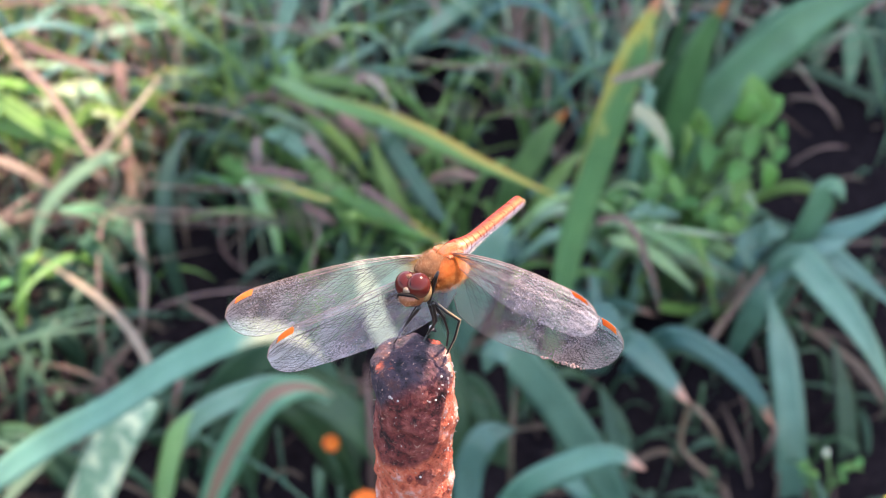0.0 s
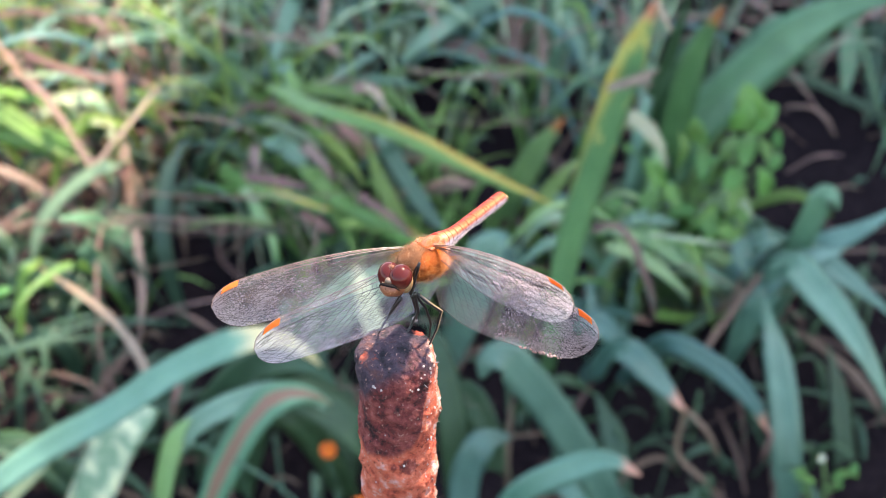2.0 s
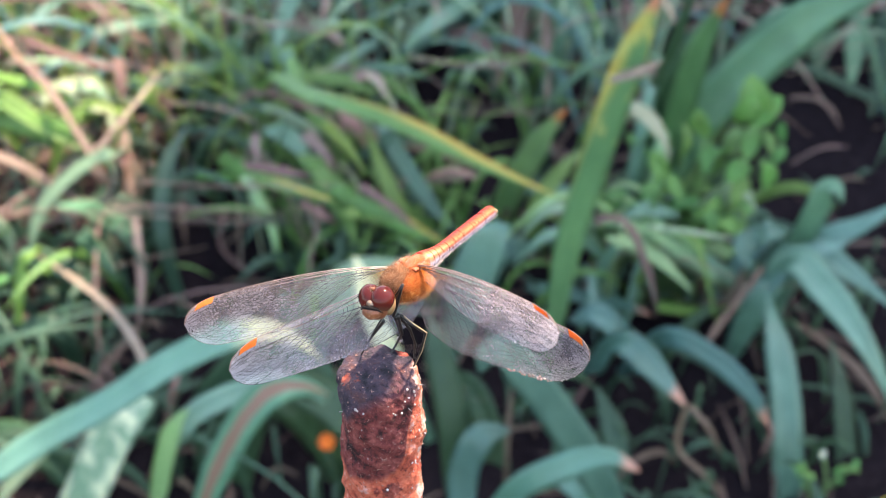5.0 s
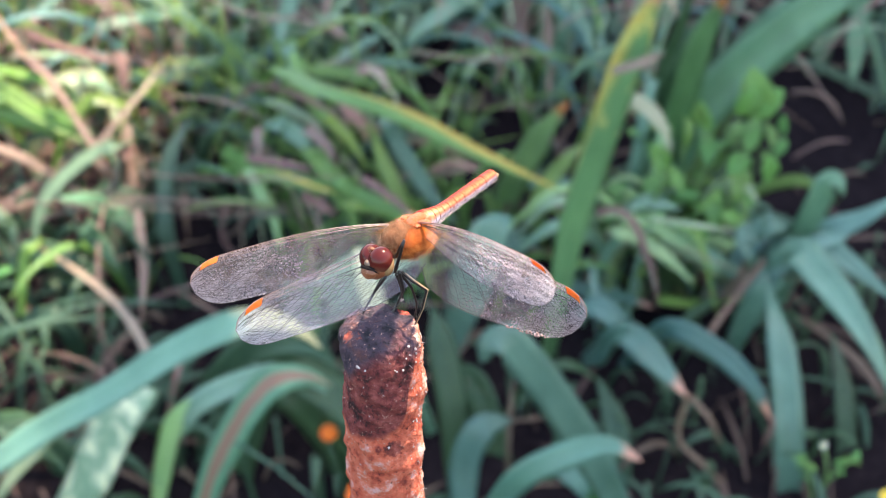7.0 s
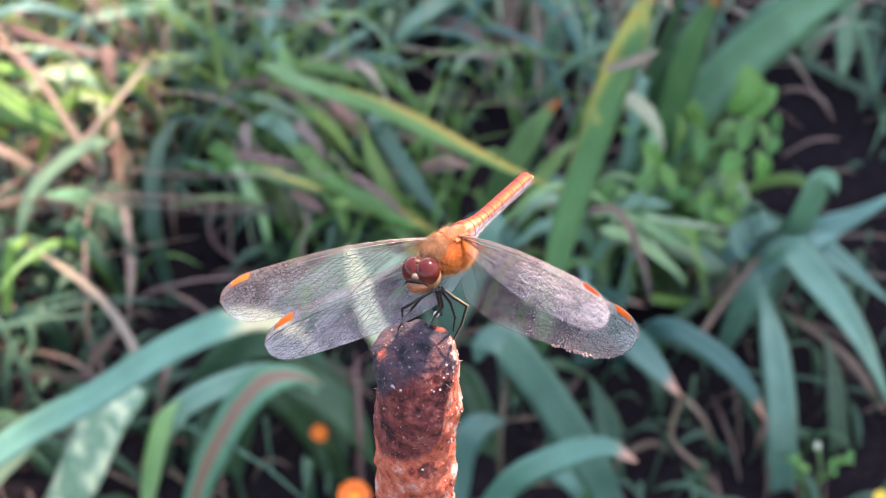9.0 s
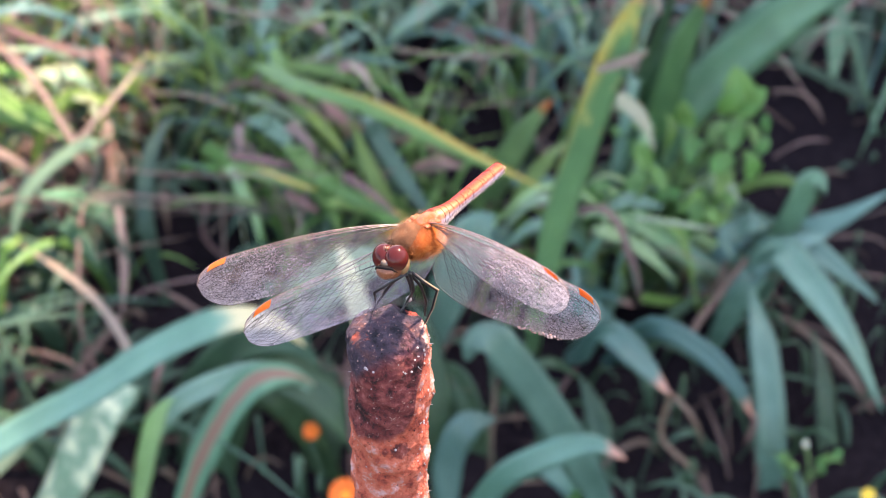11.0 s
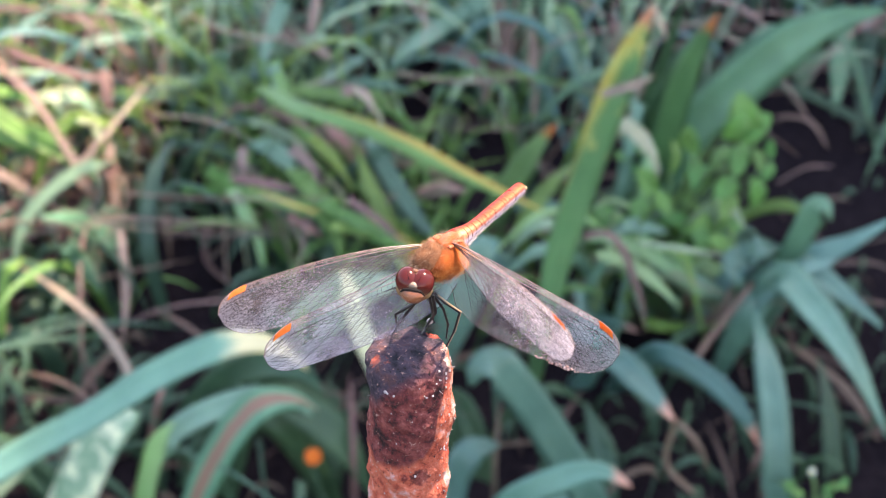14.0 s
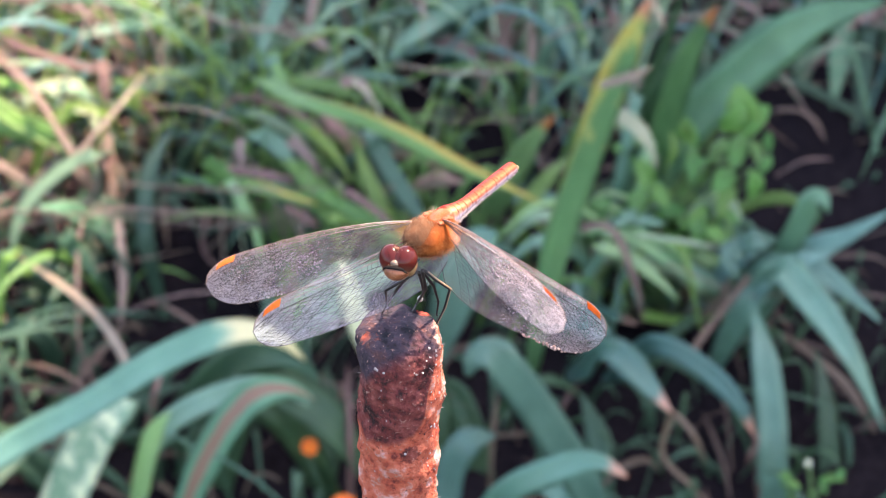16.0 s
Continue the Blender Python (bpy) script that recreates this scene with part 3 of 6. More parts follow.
def thorax():
    def shape(n):
        bumps = 0.05 * noise.noise(Vector((n.x * 2.3, n.y * 2.3, n.z * 2.3))) + 0.025 * noise.noise(Vector((n.x * 6, n.y * 6, n.z * 6)))
        groove = 0.045 * math.exp(-((n.y - 0.35 * n.z + 0.10) / 0.07) ** 2) + 0.035 * math.exp(-((n.y - 0.35 * n.z - 0.42) / 0.06) ** 2)
        return 1.0 + 0.10 * max(0.0, n.z) * (0.4 - n.y) + bumps - groove * abs(n.x)

    v, f = ball((0, 0, 0), (2.72 * MM, 4.2 * MM, 2.15 * MM), BODY, 44, 60, shape)
    part("thorax", mesh_from("thorax", v, f, thorax_orange), fly)
    v, f = ball(BODY @ mm(-0.55, -1.55, 0.25), (2.08 * MM, 2.85 * MM, 2.10 * MM), BODY, 28, 40, shape)
    part("collar", mesh_from("collar", v, f, chest_brown), fly)
    v, f = ball(BODY @ mm(0, 1.3, 1.75), (1.0 * MM, 2.6 * MM, 0.7 * MM), BODY, 20, 26, shape)
    part("wing_base", mesh_from("wing_base", v, f, abdomen_red), fly)
    v, f = ball(BODY @ mm(1.9, -1.9, -0.5), (0.45 * MM, 0.70 * MM, 0.85 * MM), BODY, 14, 18)
    part("side_plate", mesh_from("side_plate", v, f, face_tan), fly, label="bare tan plate on the flank")
    fur(4200, (0, 0, 0), (2.72, 4.2, 2.15), ((0.55, 0.9), (-0.2, 0.9), (0.25, 0.9)), (0.30, 0.80), 0.008, hair_gold, "golden orange fur on the flanks", 3, 0.1)
    fur(1700, (-0.55, -1.55, 0.25), (2.08, 2.85, 2.10), ((0, 0.9), (-0.5, 0.8), (0.6, 0.8)), (0.25, 0.70), 0.008, hair_brown, "short brown fur on the chest", 4)
    fur(420, (-0.55, -1.55, 0.25), (2.08, 2.85, 2.10), ((0.2, 0.9), (-0.9, 0.6), (0.5, 0.7)), (0.4, 0.95), 0.007, hair_pale, "pale fluff round the neck", 5)
    fur(260, (0, 0.3, 1.2), (1.8, 3.0, 1.5), ((0, 0.8), (0.1, 0.8), (1.0, 0.4)), (0.35, 0.85), 0.008, hair_pale, "pale hair between the wings", 6)
    for s in (-1, 1):
        for y, z, r in ((-0.6, 2.1, 0.36), (0.5, 2.15, 0.42), (1.7, 1.9, 0.40), (2.6, 1.5, 0.34)):
            part("wing_joint", mesh_from("wing_joint", *ball(BODY @ mm(1.15 * s, y, z), (r * 1.0 * MM, r * 1.3 * MM, r * 0.55 * MM), BODY, 10, 14, lambda n: 1 + 0.22 * math.sin(9 * n.x + 5 * n.y + y)), wing_joint_red), fly, label="knobbly orange-red wing joint")


RED_SIDE = Vector((-0.72, 0.22, 0.66)).normalized()


def abdomen():
    path = spline([mm(1.4, 3.3, 0.2), mm(3.4, 7.6, -1.3), mm(6.0, 13.4, -2.9), mm(10.45, 24.0, -6.0)], 46)
    cuts = [0, 5, 10, 15, 20, 25, 30, 35, 40, 45]
    wide = [1.38, 1.26, 1.08, 0.93, 0.86, 0.86, 0.88, 0.90, 0.90, 0.90]
    for k in range(9):
        pts = path[cuts[k]:cuts[k + 1] + 1]
        rad = [(wide[k] + (wide[k + 1] - wide[k]) * i / (len(pts) - 1)) * MM * (1 + 0.015 * math.sin(math.pi * i / (len(pts) - 1))) for i in range(len(pts))]
        v, f = tube(pts, rad, 24, k in (0, 8))
        uvs = []
        for i, q in enumerate(v):
            n = (q - pts[i // 24]).normalized()
            uvs.append((0.5 + 0.5 * n.dot(RED_SIDE), (k + (i // 24) / (len(pts) - 1)) / 9))
        seg = part("abdomen_segment", mesh_from("abdomen_segment", v, f, tail_red, uvs=uvs), fly)
        t = (pts[-1] - pts[-2]).normalized()
        part("joint", mesh_from("joint", *tube([pts[-1] - t * 0.05 * MM, pts[-1] + t * 0.05 * MM], [rad[-1] * 1.014] * 2, 24), joint_dark), seg)
    end, t = path[-1], (path[-1] - path[-3]).normalized()
    for s in (-1, 1):
        pts = [end + SIDE * s * 0.35 * MM, end + SIDE * s * 0.5 * MM + t * 0.8 * MM, end + SIDE * s * 0.35 * MM + t * 1.25 * MM]
        part("tail_clasper", mesh_from("tail_clasper", *tube(pts, [0.46 * MM, 0.40 * MM, 0.16 * MM], 8), leg_tan), fly, None, "pale tail hook")
    rng, hairs = random.Random(8), []
    for _ in range(1100):
        i = rng.randrange(1, 46)
        at = path[i] + (SIDE * rng.choice((-1, 1, 1)) - Vector((0, 0, rng.uniform(0.1, 1.2)))).normalized() * wide[min(i // 5, 9)] * MM
        way = (at - path[i]).normalized() + Vector((rng.gauss(0, 0.3), rng.gauss(0, 0.3), rng.gauss(0, 0.3)))
        hairs.append(tube([at, at + way.normalized() * rng.uniform(0.12, 0.36) * MM], [0.013 * MM, 0.006 * MM], 3, False))
    v, f = join(hairs)
    tagged(part("fringe", mesh_from("fringe", v, f, hair_white), fly, label="fine pale hairs along the sides"), kind="stuff")


HEAD_AT = (-2.9 * MM, -6.3 * MM, 1.75 * MM)


def head_pose(rx, ry, rz, dx=0.0, dz=0.0):
    return pose(HEAD_AT[0] + dx * MM, HEAD_AT[1], HEAD_AT[2] + dz * MM, -35) @ pose(0, 0, 0, rx, ry, rz)


def head():
    """Local axes: the face looks to -y, up is z."""
    v, f = ball((0, 0.15 * MM, -0.25 * MM), (1.65 * MM, 1.3 * MM, 1.7 * MM), None, 18, 26)
    h = part("head", mesh_from("head", v, f, face_tan), fly, head_pose(2, 5, -30))
    for s in (-1, 1):
        def shape(n, s=s):
            return 1.0 - 0.12 * max(0.0, -n.x * s) ** 2
        v, f = ball((0, 0, 0), (1.52 * MM, 1.46 * MM, 1.64 * MM), Matrix.Rotation(radians(24 * s), 3, "Y"), 28, 36, shape)
        part("eye", mesh_from("eye", v, f, eye_red), h, pose(0.66 * s * MM, 0.02 * MM, 0.52 * MM), "glossy dark red-brown compound eye")
    for s in (-1, 1):
        v, f = ball((1.25 * s * MM, 0.72 * MM, -0.05 * MM), (0.85 * MM, 0.78 * MM, 1.3 * MM), None, 14, 18)
        part("temple", mesh_from("temple", v, f, cheek_olive), h, label="olive-tan cheek behind the eye")
    # a small bump put in for the pinkish highlight on the crown
    v, f = ball((0, -0.75 * MM, 1.62 * MM), (0.24 * MM, 0.30 * MM, 0.26 * MM), None, 12, 16)
    part("crown_highlight_bump", mesh_from("crown_highlight_bump", v, f, face_tan), h, label="small bump in place of the pinkish highlight between the eyes")
    v, f = ball((0, -1.08 * MM, 0.0 * MM), (0.58 * MM, 0.46 * MM, 0.46 * MM), None, 16, 22, lambda n: 1 + 0.10 * noise.noise(Vector(n) * 3))
    part("forehead", mesh_from("forehead", v, f, brow_grey), h, label="pale grey-tan patch between the eyes")
    v, f = ball((0, -0.84 * MM, -0.98 * MM), (1.22 * MM, 0.80 * MM, 0.92 * MM), None, 20, 28, lambda n: 1 - 0.12 * abs(n.x) * max(0, -n.z) + 0.05 * noise.noise(Vector(n) * 2.5))
    part("mouth", mesh_from("mouth", v, f, face_tan), h, label="rounded tan upper lip")
    v, f = ball((0, -1.10 * MM, -0.52 * MM), (1.06 * MM, 0.58 * MM, 0.25 * MM), None, 14, 22, lambda n: 1 + 0.25 * max(0.0, n.z) * (1 - abs(n.x)) + 0.35 * abs(n.x) * max(0.0, -n.z))
    part("face_band", mesh_from("face_band", v, f, mouth_black), h, label="black mark across the face")
    for s in (-1, 1):
        pts = spline([mm(0.9 * s, -1.32, -0.52), mm(1.25 * s, -1.02, -0.78), mm(1.42 * s, -0.60, -0.98)], 8)
        part("jaw_line", mesh_from("jaw_line", *tube(pts, [0.13 * MM, 0.12 * MM, 0.11 * MM, 0.1 * MM, 0.09 * MM, 0.07 * MM, 0.05 * MM, 0.03 * MM], 6), mouth_black), h, label="black edge of the jaw")
    split = spline([mm(0, -1.60, -0.7), mm(0, -1.64, -1.0), mm(0, -1.40, -1.5)], 8)
    part("lip_seam", mesh_from("lip_seam", *tube(split, [0.028 * MM] * 8, 4), joint_dark), h)
    for s in (-1, 1):
        pts = [mm(0.45 * s, -1.25, 0.45), mm(0.7 * s, -1.7, 1.0), mm(0.85 * s, -1.9, 1.5)]
        part("antenna", mesh_from("antenna", *tube(pts, [0.045 * MM, 0.022 * MM, 0.010 * MM], 5), mouth_black), h)
    rng, hairs = random.Random(12), []
    for _ in range(150):
        d = Vector((rng.gauss(0, 0.8), rng.uniform(-1.0, -0.1), rng.uniform(-0.9, 1.0))).normalized()
        if rng.random() < 0.35:
            at, way = Vector((d.x * 1.2, -0.84 + d.y * 0.8, -0.98 + d.z * 0.9)) * MM, d
        else:
            at = Vector((rng.gauss(0, 0.25), rng.uniform(-1.3, -0.3), rng.uniform(1.2, 1.8))) * MM
            way = Vector((d.x * 0.6, d.y * 0.4, 1.0))
        hairs.append(tube([at, at + way.normalized() * rng.uniform(0.12, 0.4) * MM], [0.007 * MM, 0.003 * MM], 3, False))
    tagged(part("face_hair", mesh_from("face_hair", *join(hairs), hair_pale), h, label="sparse pale hairs on the face"), kind="stuff")
    return h


def leg(pts, thick=0.19, stripe=False, pivot=None):
    """A jointed leg: thick thigh, thin shin with bristles, hooked foot; its origin is at the hip."""
    hip = mm(*pts[0])
    q = [mm(*p) - hip for p in pts]
    foot = q[-1] + (q[-1] - q[-2]).normalized() * 0.25 * MM + (q[-1] - q[-2]).cross(Vector((0, 0, 1))).normalized() * 0.3 * MM
    q.append(foot)
    path, rad = [], []
    for i in range(len(q) - 1):
        for k in range(5):
            path.append(q[i].lerp(q[i + 1], k / 5))
            f = (i + k / 5) / (len(q) - 1)
            rad.append(thick * MM * (1.1 - 0.75 * f) * (1.15 if k == 0 and i else 1.0))
    path.append(q[-1])
    rad.append(0.03 * MM)
    ob = part("leg", mesh_from("leg", *tube(path, rad, 8), leg_black), fly, Matrix.Translation(hip))
    rng, hairs = random.Random(int(abs(pts[0][0]) * 100)), []
    for _ in range(26):
        i = rng.randrange(4, len(path) - 2)
        way = Vector((rng.gauss(0, 1), rng.gauss(0, 1), rng.gauss(0, 1))).normalized()
        hairs.append(tube([path[i], path[i] + way * rng.uniform(0.3, 0.65) * MM], [0.025 * MM, 0.006 * MM], 3, False))
    part("bristle", mesh_from("bristle", *join(hairs), leg_black), ob)
    if stripe:
        line = [p + Vector((0.17, -0.04, 0.10)) * MM for p in path[1:-2]]
        part("stripe", mesh_from("stripe", *tube(line, [r * 0.55 for r in rad[1:-2]], 6), leg_tan), ob, label="tan stripe along the leg")
    return ob


def wing_point(s, v, length, chord, hind):
    """The place on a wing: s from root to tip, v from the front edge to the back edge."""
    front = (0.004 if hind else 0.036) * length * math.sin(math.pi * min(s, 1.0) ** 0.8) - 0.012 * length * s * s
    if hind:
        c = chord * (0.80 + 0.20 * math.sin(min(s / 0.30, 1) * math.pi / 2) - 0.30 * max(0.0, (s - 0.35) / 0.65) ** 1.5)
        c *= min(1.0, 0.80 + 3.0 * s)
    else:
        c = chord * (0.22 + 0.78 * math.sin(min(s / 0.55, 1) * math.pi / 2) - 0.14 * max(0.0, (s - 0.62) / 0.38) ** 2)
    if s > 0.84:
        k = math.sqrt(max(0.0, 1 - ((s - 0.84) / 0.16) ** 2))
        mid = 0.42
        v = mid + (v - mid) * k
    wavy = 0.016 * c * math.cos(v * 34) * (1 - v) * (1 - 0.6 * s)
    return Vector((s * length, front - v * c, wavy - 0.25 * c * v * (1 - v)))


def wing(length, chord, hind, m, seed, torn=0):
    rng = random.Random(seed)
    length, chord = length * MM, chord * MM

    def at(s, v):
        return wing_point(s, v, length, chord, hind)

    ns, nv = 60, 16
    verts = [at(i / ns, j / nv) for i in range(ns + 1) for j in range(nv + 1)]
    faces = [(i * (nv + 1) + j, (i + 1) * (nv + 1) + j, (i + 1) * (nv + 1) + j + 1, i * (nv + 1) + j + 1) for i in range(ns) for j in range(nv)]
    w = part("hind_wing" if hind else "fore_wing", mesh_from("wing", verts, faces, wing_skin), fly, m, "clear net-veined wing with an orange mark")
    tubes, front = [], []

    def vein(points, r0, r1, into):
        n = len(points)
        into.append(tube(points, [(r0 + (r1 - r0) * i / (n - 1)) * MM for i in range(n)], 4, False))

    # the strong veins of the front edge, and the ladder between them
    for v, r in ((0.0, 0.075), (0.035, 0.042), (0.09, 0.062)):
        vein([at(i / 70, v) for i in range(71)], r, r * 0.55, front)
    vein([at(i / 70, 0.19 + 0.02 * math.sin(i * 0.12)) for i in range(71)], 0.045, 0.032, tubes)
    vein([at(i / 70, 1.0) for i in range(71)], 0.045, 0.036, tubes)
    for a, b, step in ((0.0, 0.09, 0.034), (0.09, 0.19, 0.026)):
        s = 0.06
        while s < 0.97:
            vein([at(s, a), at(s + rng.uniform(-0.006, 0.006), b)], 0.023, 0.023, tubes)
            s += step * rng.uniform(0.7, 1.3)
    # long veins that fan from the root towards the back edge, with fine cross veins that make the cells
    fans = []
    starts = [-0.10 + 0.052 * i for i in range(21)] if hind else [-0.04 + 0.058 * i for i in range(18)]
    for s0 in starts:
        reach = rng.uniform(0.24, 0.30) * (1.25 if hind else 1.6)
        fan = []
        for i in range(25):
            f = i / 24
            s = s0 + reach * f ** 1.15
            v = 0.19 + 0.81 * f ** 1.35
            if s < 0.012:
                v, s = 0.19 + 0.81 * f, 0.012 + 0.04 * f
            if s > 0.992:
                break
            fan.append((s, min(v + 0.006 * math.sin(i * 2.2 + s0 * 40), 1.0)))
        fans.append(fan)
        if len(fan) > 2:
            vein([at(*q) for q in fan], 0.036, 0.021, tubes)
    for one, two in zip(fans, fans[1:]):
        n = min(len(one), len(two))
        for i in range(1, n - 1):
            if rng.random() < 0.88:
                a, b = one[i], two[max(0, min(i + rng.choice((-1, 0, 0)), n - 1))]
                m = ((a[0] + b[0]) / 2 + rng.uniform(-0.003, 0.003), (a[1] + b[1]) / 2 + rng.uniform(-0.012, 0.012))
                vein([at(*a), at(*m), at(*b)], 0.023, 0.023, tubes)
                if i > n * 0.45 and i + 1 < len(one):
                    c = one[i + 1]
                    vein([at(*m), at((c[0] + m[0]) / 2 + 0.004, min((c[1] + m[1]) / 2 + 0.01, 1.0))], 0.015, 0.015, tubes)
    part("vein_net", mesh_from("vein_net", *join(tubes), vein_dark), w)
    part("front_vein", mesh_from("front_vein", *join(front), vein_tan), w, label="thicker tan veins along the front edge")
    s0, s1 = (0.845, 0.930)
    rows = [[at(s0 + (s1 - s0) * i / 10 + 0.14 * v, v) for v in (0.0, 0.055, 0.115)] for i in range(11)]
    sv = []
    for dz in (0.06 * MM, -0.06 * MM):
        sv += [p + Vector((0, 0, dz)) for row in rows for p in row]
    sf = [(i * 3 + j, i * 3 + j + 1, i * 3 + j + 4, i * 3 + j + 3) for i in range(10) for j in range(2)]
    sf += [tuple(q + 33 for q in reversed(face)) for face in sf]
    mark = part("wing_mark", mesh_from("wing_mark", sv, sf, stigma_orange), w, label="orange wing mark")
    rim = []
    vein([row[0] for row in rows] + [row[2] for row in reversed(rows)] + [rows[0][0]], 0.035, 0.035, rim)
    part("rim", mesh_from("rim", *join(rim), vein_dark), mark)
    drops = [ball(at(rng.uniform(0.55, 0.97), 1.0), (rng.uniform(0.04, 0.09) * MM,) * 3, rings=5, seg=7) for _ in range(9)]
    drops += [ball(at(rng.uniform(0.3, 0.95), rng.random()), (rng.uniform(0.015, 0.050) * MM,) * 3, rings=4, seg=6) for _ in range(300)]
    crumbs = []
    for _ in range(torn):
        s, r = rng.uniform(0.60, 0.86), rng.uniform(0.08, 0.22) * MM
        crumbs.append(ball(at(s, 1.0) + mm(rng.uniform(-0.1, 0.1), rng.uniform(-0.15, 0.12), 0), (r, r * rng.uniform(0.5, 1.0), r * 0.4), rings=5, seg=7, shape=lambda n: 1 + 0.5 * noise.noise(Vector(n) * 2 + Vector((s * 50, 0, 0)))))
    if crumbs:
        tagged(part("frayed_edge", mesh_from("frayed_edge", *join(crumbs), frayed_pink), w, label="frayed pinkish back edge"), kind="stuff")
    tagged(part("dust", mesh_from("dust", *join(drops), grit_white), w, label="pale specks and droplets"), kind="stuff")
    return w


def wing_pose(root, end, chord):
    """From the root to the end of the front edge, with the back edge lying towards chord."""
    root, end = mm(*root), mm(*end)
    x = (end - root).normalized()
    y = -Vector(chord)
    y = (y - x * y.dot(x)).normalized()
    m = Matrix((x, y, x.cross(y))).transposed().to_4x4()
    m.translation = root
    return m


DOWN = Vector((0.0, -0.574, -0.819))
thorax()
abdomen()
head_part = head()
leg([(-2.7, -3.9, -2.9), (-4.1, -2.9, -5.8), (-5.2, -0.1, -9.8), (-6.1, 1.0, -12.5)])
leg([(-1.5, -2.9, -3.2), (-1.1, -0.2, -7.2), (-1.0, 3.2, -12.1)])
leg([(-0.9, -2.3, -3.3), (0.5, -2.6, -4.5), (2.1, -2.4, -6.0), (1.5, -2.1, -9.1), (0.6, -1.2, -12.2)], 0.19, True)
leg([(-1.2, -1.5, -3.9), (0.2, -0.6, -6.9), (0.8, 0.3, -10.0), (0.6, 0.5, -12.3)])
E_HIP, E_KNEE, E_FOOT = [mm(*p) for p in ((-1.6, -4.4, -1.9), (-5.3, -4.4, -4.7), (-5.4, 1.3, -12.4))]
fore_leg = part("leg", mesh_from("leg", *tube([(E_KNEE - E_HIP) * k / 5 for k in range(6)], [0.20 * MM, 0.22 * MM, 0.21 * MM, 0.19 * MM, 0.17 * MM, 0.15 * MM], 8), leg_black), fly, Matrix.Translation(E_HIP))
shin = part("shin", mesh_from("shin", *tube([(E_FOOT - E_KNEE) * k / 6 for k in range(7)], [0.15 * MM, 0.145 * MM, 0.13 * MM, 0.12 * MM, 0.10 * MM, 0.08 * MM, 0.05 * MM], 8), leg_black), fore_leg, Matrix.Translation(E_KNEE - E_HIP))
leg([(-1.1, -3.9, -2.1), (-0.7, -2.4, -6.0), (-1.8, 2.7, -12.2), (-2.4, 1.3, -12.4)], 0.20)
UP = -DOWN


def left_fore_pose(dx=0.0, up=0.0):
    return wing_pose((-2.3, 0.1, 1.9), Vector((-24.8 + dx, -9.8, 3.4)) + UP * up, DOWN + Vector((0.1, 0, 0)))


def left_hind_pose(dx=0.0, up=0.0):
    return wing_pose((1.5, 3.0, -0.6), Vector((-20.5 + dx, -11.8, -1.2)) + UP * up, DOWN + Vector((0.15, 0.57, -0.40)))


def right_fore_pose(dx=0.0, up=0.0):
    return wing_pose((1.2, 0.2, 2.1), Vector((16.0 + dx, -19.2, 10.0)) + UP * up, DOWN + Vector((0.2, 0, 0)))


def right_hind_pose(dx=0.0, up=0.0):
    return wing_pose((3.0, 2.9, -0.6), Vector((20.75 + dx, -11.8, 0.6)) + UP * up, DOWN + Vector((-0.2, 0, 0)))


left_fore = wing(24.6, 5.7, False, left_fore_pose(), 1)
left_hind = wing(26.2, 8.1, True, left_hind_pose(), 2)
right_fore = wing(25.5, 5.4, False, right_fore_pose(), 3)
right_hind = wing(23.5, 7.7, True, right_hind_pose(), 4, 26)

# ---- plants ----
plant_a = empty("strap_leaf_plant", (-0.16, 0.40, 0), "clump of arching strap leaves, one with a withered brown stripe", "plant", "strap-leaved plants")
plant_b = empty("strap_leaf_plant", (0.06, 0.46, 0), "clump of arching bluish strap leaves, one with a dead tip", "plant", "strap-leaved plants")
plant_c = empty("strap_leaf_plant", (0.24, 0.55, 0), "clump of hanging teal strap leaves with browned tips", "plant", "strap-leaved plants")
plant_d = empty("strap_leaf_plant", (0.14, 0.68, 0), "tall clump of broad green strap leaves with yellowed edges", "plant", "strap-leaved plants")
plant_e = empty("strap_leaf_plant", (-0.08, 0.70, 0), "green clump of crossing strap leaves with yellow edges", "plant", "strap-leaved plants")
plant_f = empty("strap_leaf_plant", (-0.05, 1.10, 0), "far clump of dark bluish strap leaves", "plant", "strap-leaved plants")
plant_g = empty("strap_leaf_plant", (-0.28, 0.62, 0), "sunlit green strap-leaved clump among dry grass", "plant", "strap-leaved plants")
leaf(plant_a, 0.0173, sunlit_tip_leaf, (-0.316, 0.325, -0.003), (-0.262, 0.331, 0.053), (-0.225, 0.336, 0.087), (-0.190, 0.342, 0.111), (-0.161, 0.347, 0.126), (-0.131, 0.353, 0.146), (-0.103, 0.358, 0.160), (-0.084, 0.364, 0.162), (-0.068, 0.369, 0.153), (-0.057, 0.375, 0.135))
leaf(plant_a, 0.0174, stripe_leaf, (-0.136, 0.355, 0.004), (-0.121, 0.361, 0.051), (-0.109, 0.367, 0.077), (-0.096, 0.373, 0.098), (-0.083, 0.380, 0.108), (-0.068, 0.386, 0.106), (-0.055, 0.392, 0.094))
leaf(plant_a, 0.0150, sky_leaf, (-0.154, 0.461, -0.006), (-0.142, 0.390, 0.062), (-0.133, 0.392, 0.076), (-0.113, 0.394, 0.089), (-0.089, 0.396, 0.097), (-0.071, 0.398, 0.095), (-0.059, 0.400, 0.082))
leaf(plant_a, 0.0350, dappled_leaf, (-0.214, 0.355, 0.004), (-0.188, 0.364, 0.047), (-0.174, 0.373, 0.069), (-0.165, 0.382, 0.084), (-0.160, 0.391, 0.088), (-0.158, 0.400, 0.085))
